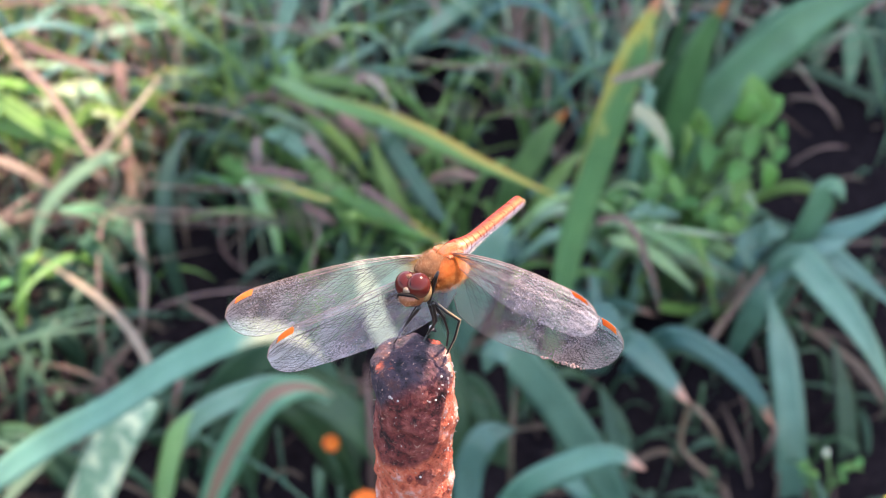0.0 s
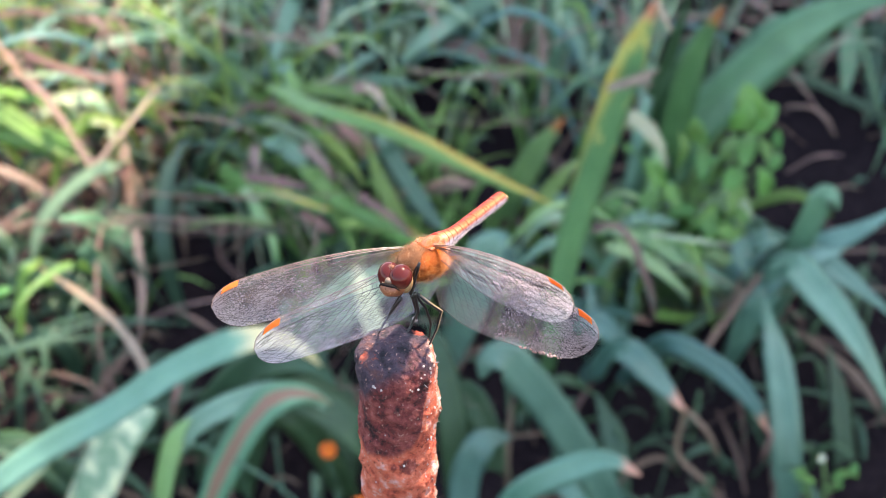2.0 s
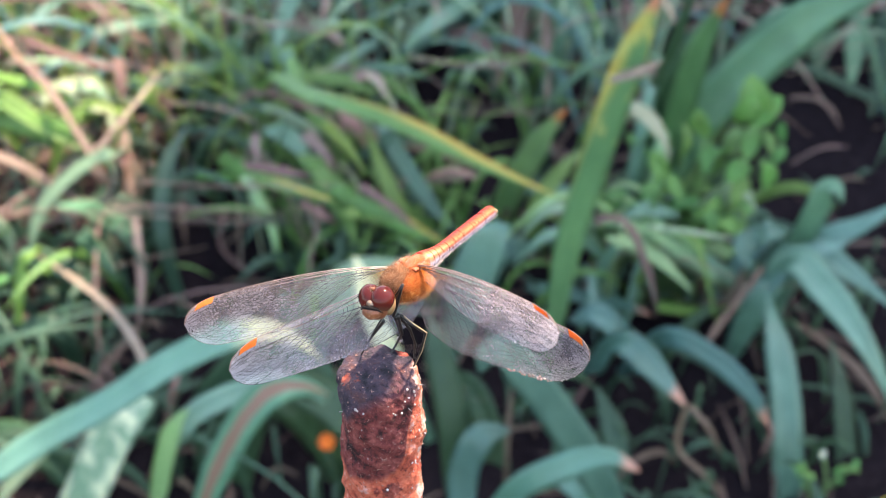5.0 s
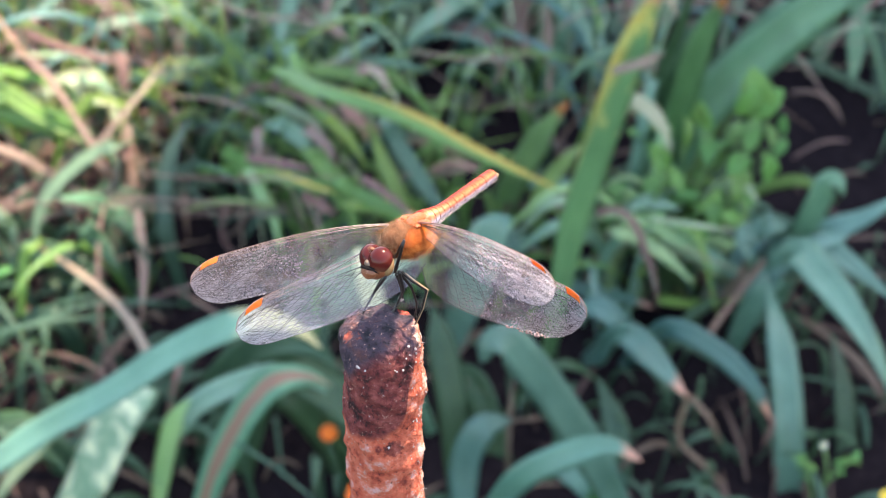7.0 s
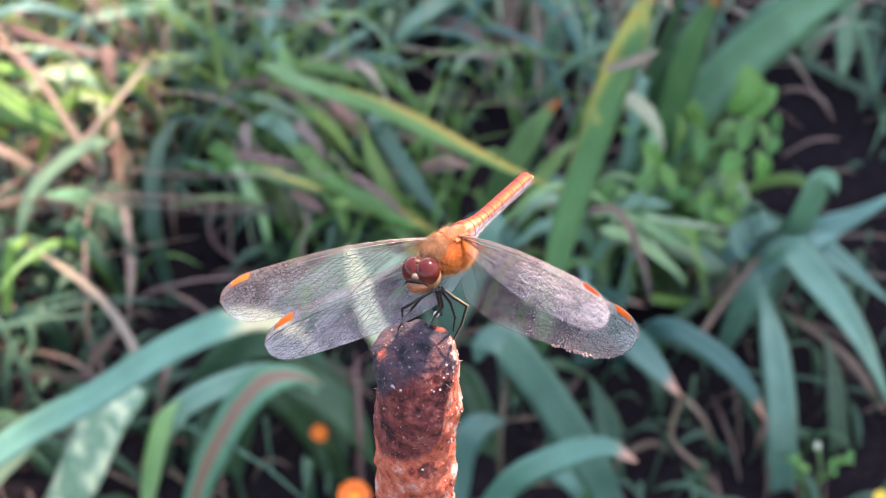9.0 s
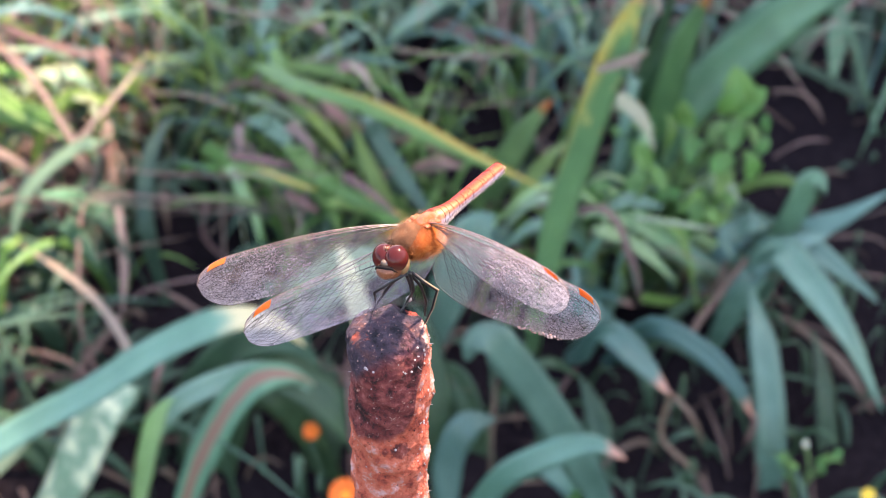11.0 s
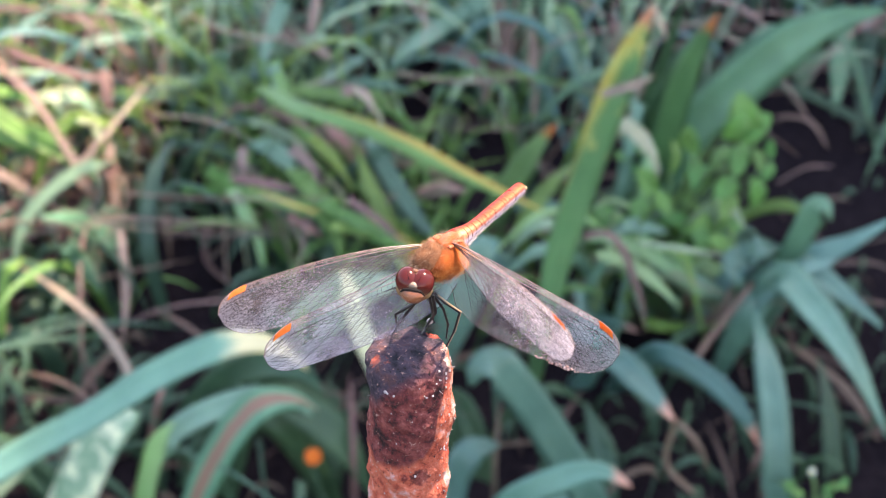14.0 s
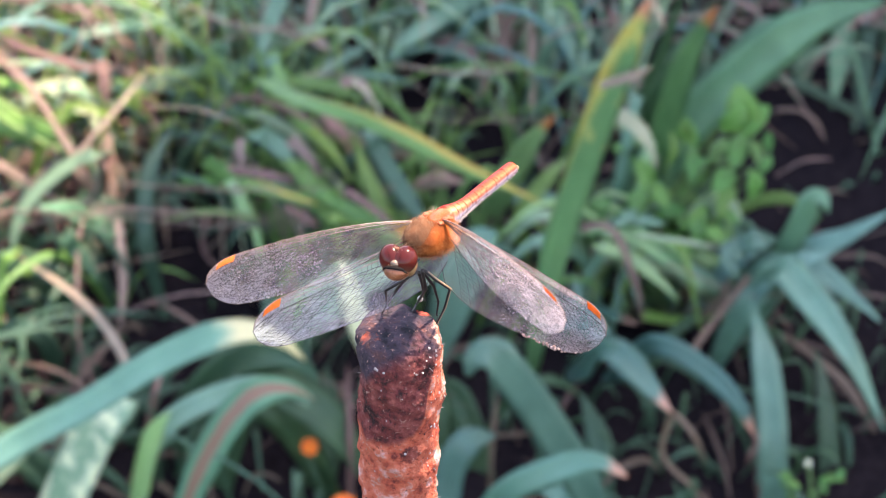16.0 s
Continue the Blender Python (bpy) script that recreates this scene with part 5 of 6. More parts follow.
stalk(0.0010, straw_leaf, (-0.152, 0.618, 0.035), (-0.104, 0.643, 0.072), (-0.056, 0.670, 0.075))
stalk(0.0009, straw_leaf, (-0.277, 0.567, 0.033), (-0.211, 0.578, 0.048), (-0.157, 0.601, 0.047))
stalk(0.0012, straw_leaf, (-0.237, 0.936, 0.053), (-0.226, 0.806, 0.042), (-0.192, 0.731, 0.022))
stalk(0.0013, straw_leaf, (-0.140, 0.608, 0.022), (-0.145, 0.660, 0.061), (-0.142, 0.737, 0.065))
stalk(0.0012, straw_leaf, (-0.042, 0.988, 0.041), (-0.008, 0.867, 0.043), (0.040, 0.806, 0.042))
stalk(0.0025, straw_leaf, (-0.291, 0.634, 0.058), (-0.262, 0.653, 0.085), (-0.233, 0.678, 0.087))
stalk(0.0022, straw_leaf, (-0.254, 0.622, 0.042), (-0.232, 0.643, 0.072), (-0.236, 0.723, 0.098))
stalk(0.0042, dry_leaf, (-0.039, 0.414, -0.046), (-0.039, 0.421, 0.034), (-0.042, 0.456, 0.066))
stalk(0.0047, dry_leaf, (0.297, 0.482, -0.088), (0.279, 0.490, -0.042), (0.272, 0.499, -0.030))


def tuft(plant, n, reach, width, materials, seed, turn=(0.0, 6.283)):
    """More short arching blades round the foot of a plant."""
    rng = random.Random(seed)
    o = plant.location
    for _ in range(n):
        a, r = rng.uniform(*turn), reach * rng.uniform(0.55, 1.15)
        h = reach * rng.uniform(0.6, 1.3)
        foot = o + Vector((rng.uniform(-0.03, 0.03), rng.uniform(-0.03, 0.03), -0.005))
        way = Vector((math.cos(a), math.sin(a), 0))
        leaf(plant, rng.uniform(*width), rng.choice(materials), foot, foot + way * r * 0.3 + Vector((0, 0, h * 0.75)),
             foot + way * r * 0.75 + Vector((0, 0, h)), foot + way * r * 1.15 + Vector((0, 0, h * rng.uniform(0.45, 0.85))))


plant_h = empty("strap_leaf_plant", (0.165, 0.62, 0), "dense low tuft of short teal strap leaves", "plant", "strap-leaved plants")
plant_i = empty("strap_leaf_plant", (0.06, 0.98, 0), "dark tuft of strap leaves far back in shade", "plant", "strap-leaved plants")
plant_j = empty("strap_leaf_plant", (-0.24, 0.98, 0), "tangled tuft of grassy green leaves", "plant", "strap-leaved plants")
plant_k = empty("strap_leaf_plant", (0.40, 1.12, 0), "dark green tuft of strap leaves beside bare soil", "plant", "strap-leaved plants")
plant_l = empty("strap_leaf_plant", (0.11, 0.60, 0), "low tuft of pale and teal strap leaves behind the dragonfly", "plant", "strap-leaved plants")
tuft(plant_l, 12, 0.075, (0.003, 0.009), (sky_leaf, mint_leaf, pale_leaf, green_leaf), 35)
tuft(plant_h, 14, 0.095, (0.004, 0.010), (teal_leaf, grey_leaf, mint_leaf, green_leaf), 31)
tuft(plant_i, 26, 0.14, (0.003, 0.009), (reed_leaf, pale_leaf, grey_leaf, green_leaf), 32)
tuft(plant_j, 26, 0.13, (0.003, 0.007), (reed_leaf, grey_leaf, green_leaf, pale_leaf), 33)
leaf(plant_k, 0.0189, grey_leaf, (0.467, 1.166, -0.006), (0.393, 0.980, 0.074), (0.384, 0.947, 0.055), (0.376, 0.913, 0.037), (0.366, 0.880, 0.020))
leaf(plant_k, 0.0160, dark_shade_leaf, (0.480, 1.107, -0.006), (0.423, 0.980, 0.051), (0.413, 0.947, 0.032), (0.405, 0.913, 0.008), (0.390, 0.880, -0.004))
leaf(plant_k, 0.0181, dark_shade_leaf, (0.428, 1.135, -0.006), (0.368, 0.980, 0.063), (0.358, 0.953, 0.046), (0.349, 0.927, 0.030), (0.342, 0.900, 0.023))
leaf(plant_k, 0.0100, reed_leaf, (0.373, 1.012, -0.006), (0.336, 0.920, 0.039), (0.352, 0.900, 0.066), (0.363, 0.880, 0.082), (0.385, 0.860, 0.088))
stalk(0.0043, dry_leaf, (0.378, 0.900, -0.021), (0.388, 0.870, -0.010), (0.394, 0.840, 0.013))
stalk(0.0036, dry_leaf, (0.345, 0.840, -0.040), (0.362, 0.820, -0.020), (0.384, 0.800, -0.010))
tuft(plant_k, 16, 0.15, (0.008, 0.018), (dark_shade_leaf, grey_leaf), 34)

# the sunlit corner and the far bed, blade by blade
leaf(plant_g, 0.0108, cream_leaf, (-0.359, 0.896, -0.006), (-0.299, 0.710, 0.096), (-0.284, 0.703, 0.114), (-0.269, 0.697, 0.119), (-0.263, 0.690, 0.107))
leaf(plant_g, 0.0092, pale_leaf, (-0.333, 0.941, -0.006), (-0.266, 0.710, 0.115), (-0.251, 0.700, 0.117), (-0.239, 0.690, 0.114))
leaf(plant_g, 0.0107, lime_leaf, (-0.304, 0.897, -0.006), (-0.248, 0.690, 0.107), (-0.256, 0.680, 0.109), (-0.264, 0.670, 0.102), (-0.268, 0.660, 0.088))
leaf(plant_g, 0.0098, cream_leaf, (-0.307, 0.896, -0.006), (-0.247, 0.680, 0.112), (-0.238, 0.675, 0.109), (-0.233, 0.670, 0.096))
leaf(plant_g, 0.0076, lime_leaf, (-0.430, 0.960, -0.006), (-0.340, 0.720, 0.118), (-0.308, 0.710, 0.117), (-0.283, 0.700, 0.114), (-0.259, 0.690, 0.106))
leaf(plant_g, 0.0124, green_leaf, (-0.420, 0.907, -0.006), (-0.341, 0.700, 0.106), (-0.308, 0.687, 0.105), (-0.276, 0.673, 0.102), (-0.253, 0.660, 0.102))
leaf(plant_g, 0.0117, reed_leaf, (-0.267, 0.818, -0.006), (-0.219, 0.630, 0.105), (-0.235, 0.618, 0.105), (-0.254, 0.606, 0.095), (-0.267, 0.594, 0.083), (-0.272, 0.582, 0.071), (-0.275, 0.570, 0.052))
leaf(plant_g, 0.0096, pale_leaf, (-0.345, 0.709, -0.006), (-0.290, 0.560, 0.094), (-0.279, 0.555, 0.086), (-0.278, 0.550, 0.071))
leaf(plant_g, 0.0090, lime_leaf, (-0.302, 0.666, -0.006), (-0.264, 0.550, 0.076), (-0.269, 0.540, 0.069), (-0.273, 0.530, 0.044), (-0.274, 0.520, 0.019))
leaf(plant_g, 0.0119, dark_shade_leaf, (-0.283, 0.644, -0.006), (-0.275, 0.600, 0.026), (-0.259, 0.587, 0.026), (-0.266, 0.573, 0.023), (-0.276, 0.560, 0.026))
leaf(plant_g, 0.0139, grey_leaf, (-0.230, 0.697, -0.006), (-0.215, 0.620, 0.046), (-0.229, 0.603, 0.066), (-0.238, 0.587, 0.087), (-0.250, 0.570, 0.099))
leaf(plant_g, 0.0127, dark_shade_leaf, (-0.269, 0.693, -0.006), (-0.235, 0.570, 0.078), (-0.225, 0.557, 0.076), (-0.213, 0.543, 0.072), (-0.204, 0.530, 0.068))
leaf(plant_f, 0.0122, sky_leaf, (-0.349, 1.207, -0.006), (-0.296, 0.980, 0.089), (-0.325, 0.940, 0.091), (-0.338, 0.900, 0.094), (-0.352, 0.860, 0.092))
leaf(plant_f, 0.0171, green_leaf, (-0.359, 1.207, -0.006), (-0.295, 0.950, 0.102), (-0.259, 0.917, 0.092), (-0.226, 0.883, 0.085), (-0.204, 0.850, 0.080))
leaf(plant_f, 0.0120, grey_leaf, (-0.273, 1.087, -0.006), (-0.237, 0.900, 0.080), (-0.263, 0.880, 0.084), (-0.293, 0.860, 0.085), (-0.313, 0.840, 0.076))
leaf(plant_f, 0.0171, grey_leaf, (-0.197, 1.047, -0.006), (-0.179, 0.900, 0.064), (-0.189, 0.887, 0.043), (-0.222, 0.873, 0.044), (-0.244, 0.860, 0.045))
leaf(plant_f, 0.0122, sky_leaf, (-0.152, 1.009, -0.006), (-0.145, 0.900, 0.047), (-0.174, 0.887, 0.040), (-0.186, 0.873, 0.024), (-0.190, 0.860, 0.014))
leaf(plant_f, 0.0119, sky_leaf, (-0.144, 1.011, -0.006), (-0.126, 0.820, 0.088), (-0.120, 0.797, 0.088), (-0.113, 0.773, 0.085), (-0.104, 0.750, 0.071))
leaf(plant_f, 0.0126, sky_leaf, (-0.057, 1.037, -0.006), (-0.055, 0.870, 0.074), (-0.069, 0.853, 0.072), (-0.082, 0.837, 0.070), (-0.093, 0.820, 0.067))
leaf(plant_f, 0.0162, sky_leaf, (0.074, 1.191, -0.006), (0.055, 0.960, 0.092), (0.033, 0.935, 0.089), (0.005, 0.910, 0.081), (-0.021, 0.885, 0.072), (-0.030, 0.860, 0.069))
leaf(plant_f, 0.0150, grey_leaf, (0.052, 1.194, -0.006), (0.038, 1.000, 0.076), (0.041, 0.967, 0.051), (0.046, 0.933, 0.026), (0.052, 0.900, -0.004))
leaf(plant_f, 0.0101, sky_leaf, (0.141, 1.195, -0.006), (0.109, 0.950, 0.098), (0.117, 0.917, 0.085), (0.127, 0.883, 0.073), (0.132, 0.850, 0.070))
leaf(plant_f, 0.0110, reed_leaf, (-0.021, 1.194, -0.006), (-0.024, 1.000, 0.076), (-0.025, 0.973, 0.053), (-0.028, 0.947, 0.031), (-0.037, 0.920, -0.003))
leaf(plant_f, 0.0086, grey_leaf, (-0.080, 0.972, -0.006), (-0.077, 0.850, 0.056), (-0.059, 0.833, 0.068), (-0.034, 0.817, 0.074), (-0.007, 0.800, 0.076))
leaf(plant_f, 0.0095, reed_leaf, (-0.154, 0.901, -0.006), (-0.139, 0.760, 0.071), (-0.119, 0.743, 0.072), (-0.102, 0.727, 0.072), (-0.085, 0.710, 0.072))
leaf(plant_f, 0.0100, straw_leaf, (-0.075, 0.960, -0.006), (-0.070, 0.800, 0.076), (-0.057, 0.783, 0.085), (-0.047, 0.767, 0.088), (-0.037, 0.750, 0.081))
leaf(plant_e, 0.0092, lime_leaf, (-0.094, 0.871, -0.006), (-0.085, 0.710, 0.084), (-0.077, 0.687, 0.090), (-0.063, 0.663, 0.089), (-0.050, 0.640, 0.082))
leaf(plant_e, 0.0106, green_leaf, (-0.130, 0.954, -0.006), (-0.115, 0.780, 0.084), (-0.095, 0.760, 0.097), (-0.067, 0.740, 0.102), (-0.046, 0.720, 0.103))
leaf(plant_e, 0.0125, green_leaf, (-0.177, 0.811, -0.006), (-0.163, 0.700, 0.060), (-0.143, 0.667, 0.066), (-0.119, 0.633, 0.053), (-0.109, 0.600, 0.026))
leaf(plant_e, 0.0133, dark_shade_leaf, (-0.030, 0.882, -0.006), (-0.033, 0.750, 0.067), (-0.036, 0.720, 0.049), (-0.023, 0.690, 0.036), (-0.001, 0.660, 0.030))
leaf(plant_d, 0.0080, grey_leaf, (0.374, 1.120, -0.006), (0.249, 0.720, 0.174), (0.219, 0.700, 0.158), (0.198, 0.680, 0.143), (0.178, 0.660, 0.120))
leaf(plant_d, 0.0143, dark_shade_leaf, (0.175, 0.785, -0.006), (0.160, 0.750, 0.015), (0.166, 0.733, 0.082), (0.174, 0.717, 0.143), (0.179, 0.700, 0.204))
leaf(plant_d, 0.0113, dark_shade_leaf, (0.425, 0.904, -0.006), (0.395, 0.850, 0.023), (0.344, 0.827, 0.056), (0.304, 0.803, 0.083), (0.274, 0.780, 0.100))
stalk(0.0082, tan_leaf, (-0.135, 0.800, 0.035), (-0.075, 0.767, 0.045), (-0.015, 0.733, 0.049), (0.029, 0.700, 0.050))
stalk(0.0090, tan_leaf, (-0.087, 0.780, 0.064), (-0.072, 0.760, 0.064), (-0.063, 0.740, 0.060), (-0.054, 0.720, 0.053))
stalk(0.0083, dry_leaf, (-0.202, 0.980, 0.084), (-0.197, 0.930, 0.061), (-0.191, 0.880, 0.035))
stalk(0.0102, dry_leaf, (-0.161, 0.960, 0.062), (-0.179, 0.940, 0.067), (-0.139, 0.920, 0.084), (-0.108, 0.900, 0.070), (-0.087, 0.880, 0.063))
stalk(0.0121, dry_leaf, (0.092, 0.950, 0.075), (0.074, 0.917, 0.079), (0.069, 0.883, 0.070), (0.076, 0.850, 0.067))
stalk(0.0081, straw_leaf, (0.094, 0.950, 0.081), (0.095, 0.895, 0.056), (0.095, 0.840, 0.021))
stalk(0.0132, dry_leaf, (0.063, 0.930, 0.106), (0.061, 0.903, 0.080), (0.057, 0.877, 0.049), (0.049, 0.850, 0.040))
stalk(0.0057, straw_leaf, (-0.208, 0.600, 0.070), (-0.198, 0.560, 0.055), (-0.193, 0.520, 0.038))
stalk(0.0051, dry_leaf, (-0.194, 0.520, 0.038), (-0.204, 0.495, 0.035), (-0.213, 0.470, 0.031))
stalk(0.0094, tan_leaf, (-0.235, 0.700, 0.060), (-0.231, 0.680, 0.047), (-0.231, 0.660, 0.035))
stalk(0.0060, straw_leaf, (-0.258, 0.660, 0.107), (-0.250, 0.650, 0.101), (-0.240, 0.640, 0.093))
stalk(0.0036, straw_leaf, (0.120, 0.500, 0.283), (0.123, 0.498, 0.276), (0.129, 0.497, 0.266))
stalk(0.0053, dry_leaf, (-0.051, 0.600, 0.098), (-0.031, 0.580, 0.095), (-0.012, 0.560, 0.088))
stalk(0.0051, straw_leaf, (-0.099, 0.720, 0.071), (-0.084, 0.690, 0.071), (-0.075, 0.660, 0.075))
stalk(0.0008, straw_leaf, (-0.229, 0.620, 0.068), (-0.155, 0.610, 0.069), (-0.083, 0.600, 0.069))
stalk(0.0008, straw_leaf, (-0.259, 0.620, 0.074), (-0.174, 0.610, 0.073), (-0.067, 0.600, 0.076))
stalk(0.0006, straw_leaf, (-0.207, 0.620, 0.051), (-0.140, 0.610, 0.061), (-0.051, 0.600, 0.074))
stalk(0.0009, straw_leaf, (0.163, 0.800, 0.058), (0.207, 0.750, 0.088), (0.264, 0.700, 0.108))
stalk(0.0007, straw_leaf, (-0.034, 0.800, 0.050), (0.034, 0.750, 0.079), (0.100, 0.700, 0.097))
stalk(0.0106, tan_leaf, (-0.228, 0.660, 0.090), (-0.222, 0.653, 0.086), (-0.223, 0.645, 0.082))
stalk(0.0088, tan_leaf, (-0.242, 0.640, 0.087), (-0.235, 0.633, 0.085), (-0.229, 0.625, 0.086))
stalk(0.0006, straw_leaf, (0.157, 0.530, 0.091), (0.188, 0.525, 0.079), (0.208, 0.520, 0.073))
stalk(0.0006, straw_leaf, (0.205, 0.530, 0.067), (0.227, 0.525, 0.072), (0.251, 0.520, 0.083))
stalk(0.0090, straw_leaf, (-0.129, 0.920, 0.074), (-0.109, 0.900, 0.074), (-0.092, 0.880, 0.076), (-0.080, 0.860, 0.073))
stalk(0.0090, straw_leaf, (-0.099, 0.940, 0.101), (-0.100, 0.910, 0.090), (-0.100, 0.880, 0.085))
stalk(0.0064, dry_leaf, (-0.135, 0.640, 0.089), (-0.112, 0.630, 0.091), (-0.087, 0.620, 0.092))
stalk(0.0067, straw_leaf, (-0.136, 0.700, 0.079), (-0.133, 0.680, 0.077), (-0.129, 0.660, 0.075))
stalk(0.0090, cream_leaf, (-0.136, 0.645, 0.073), (-0.132, 0.643, 0.071), (-0.129, 0.640, 0.065))
stalk(0.0074, straw_leaf, (-0.099, 0.690, 0.084), (-0.083, 0.665, 0.085), (-0.074, 0.640, 0.078))
stalk(0.0070, tan_leaf, (-0.078, 0.750, 0.075), (-0.068, 0.730, 0.073), (-0.050, 0.710, 0.075))
stalk(0.0071, tan_leaf, (-0.094, 0.620, 0.071), (-0.082, 0.605, 0.073), (-0.069, 0.590, 0.074))
leaf(plant_e, 0.0094, gold_leaf, (-0.144, 0.776, -0.006), (-0.128, 0.640, 0.078), (-0.115, 0.620, 0.087), (-0.095, 0.600, 0.093), (-0.068, 0.580, 0.099))
leaf(plant_e, 0.0109, green_leaf, (-0.078, 0.765, -0.006), (-0.072, 0.620, 0.085), (-0.055, 0.603, 0.083), (-0.035, 0.587, 0.083), (-0.010, 0.570, 0.083))
leaf(plant_e, 0.0069, gold_leaf, (-0.066, 0.726, -0.006), (-0.063, 0.600, 0.077), (-0.049, 0.592, 0.078), (-0.031, 0.583, 0.080), (-0.006, 0.575, 0.080))
leaf(plant_e, 0.0163, sky_leaf, (-0.141, 0.860, -0.006), (-0.127, 0.720, 0.074), (-0.115, 0.707, 0.074), (-0.103, 0.693, 0.072), (-0.095, 0.680, 0.066))
leaf(plant_f, 0.0318, green_leaf, (0.017, 1.210, -0.006), (0.008, 1.000, 0.082), (0.007, 0.973, 0.070), (0.003, 0.947, 0.060), (-0.005, 0.920, 0.049))
stalk(0.0130, dry_leaf, (0.008, 0.920, 0.056), (0.026, 0.893, 0.070), (0.040, 0.867, 0.070), (0.047, 0.840, 0.062))
stalk(0.0021, straw_leaf, (-0.154, 0.720, 0.003), (-0.133, 0.700, 0.034), (-0.090, 0.680, 0.061), (-0.055, 0.660, 0.070))
stalk(0.0017, straw_leaf, (-0.152, 0.750, 0.136), (-0.105, 0.725, 0.160), (-0.069, 0.700, 0.182))
stalk(0.0022, straw_leaf, (-0.185, 0.800, 0.141), (-0.152, 0.780, 0.136), (-0.110, 0.760, 0.140), (-0.078, 0.740, 0.140))
stalk(0.0017, cream_leaf, (-0.054, 0.720, 0.122), (-0.034, 0.690, 0.115), (-0.029, 0.660, 0.115))
stalk(0.0022, pale_leaf, (-0.059, 0.740, 0.070), (-0.023, 0.710, 0.055), (-0.005, 0.680, 0.032))
stalk(0.0021, cream_leaf, (-0.138, 0.700, 0.045), (-0.134, 0.660, 0.025), (-0.125, 0.620, 0.012))
stalk(0.0018, straw_leaf, (-0.024, 0.800, 0.095), (0.026, 0.775, 0.100), (0.082, 0.750, 0.118))
stalk(0.0016, straw_leaf, (0.046, 0.660, 0.038), (0.097, 0.630, 0.055), (0.140, 0.600, 0.079))
stalk(0.0016, straw_leaf, (-0.198, 0.700, 0.106), (-0.157, 0.680, 0.113), (-0.122, 0.660, 0.108))
stalk(0.0020, cream_leaf, (-0.090, 0.720, 0.122), (-0.070, 0.690, 0.144), (-0.051, 0.660, 0.174))
stalk(0.0015, straw_leaf, (0.123, 0.600, 0.042), (0.157, 0.575, 0.067), (0.194, 0.550, 0.095))
stalk(0.0016, cream_leaf, (0.153, 0.620, 0.048), (0.185, 0.590, 0.044), (0.221, 0.560, 0.028))
stalk(0.0011, straw_leaf, (-0.204, 0.600, 0.100), (-0.131, 0.580, 0.109), (-0.048, 0.560, 0.125))
stalk(0.0024, dry_leaf, (-0.030, 0.660, 0.065), (0.007, 0.640, 0.077), (0.031, 0.620, 0.095))
leaf(plant_g, 0.0120, sky_leaf, (-0.319, 0.620, -0.002), (-0.296, 0.607, 0.030), (-0.272, 0.593, 0.041), (-0.257, 0.580, 0.035))
leaf(plant_g, 0.0063, green_leaf, (-0.259, 0.600, -0.026), (-0.257, 0.587, 0.016), (-0.263, 0.573, 0.043), (-0.271, 0.560, 0.055))
leaf(plant_c, 0.0053, mint_leaf, (0.138, 0.707, -0.006), (0.114, 0.600, 0.066), (0.133, 0.580, 0.085), (0.156, 0.560, 0.088), (0.172, 0.540, 0.084))
stalk(0.0033, tan_leaf, (-0.004, 0.600, 0.105), (0.011, 0.580, 0.123), (0.027, 0.560, 0.128))
stalk(0.0041, cream_leaf, (-0.101, 0.660, 0.043), (-0.090, 0.630, 0.047), (-0.076, 0.600, 0.045))
stalk(0.0029, cream_leaf, (-0.075, 0.700, 0.055), (-0.062, 0.670, 0.061), (-0.054, 0.640, 0.062))
leaf(plant_e, 0.0123, green_leaf, (-0.080, 0.783, -0.006), (-0.075, 0.660, 0.070), (-0.069, 0.640, 0.062), (-0.062, 0.620, 0.052), (-0.052, 0.600, 0.044))


def leaflet_mesh(rng):
    verts, faces, uvs = [], [], []
    for i in range(9):
        v = i / 8
        w = 0.5 * math.sin(math.pi * min(v * 0.94 + 0.05, 1)) ** 0.8
        for j, u in enumerate((0, 0.25, 0.5, 0.75, 1)):
            x = (u - 0.5) * 2
            verts.append((x * w * 0.72, v, 0.16 * abs(x) * w + 0.10 * math.sin(2.5 * v)))
            uvs.append((u, v))
        for u in (0.75, 0.5, 0.25):
            x = (u - 0.5) * 2
            verts.append((x * w * 0.72, v, 0.16 * abs(x) * w + 0.10 * math.sin(2.5 * v) - 0.03))
            uvs.append((u, v))
    for i in range(8):
        for j in range(8):
            a, b = i * 8 + j, i * 8 + (j + 1) % 8
            faces.append((a, b, b + 8, a + 8))
    return mesh_from("leaflet", verts, faces, leaflet_green, uvs=uvs)


LEAFLET = leaflet_mesh(None)


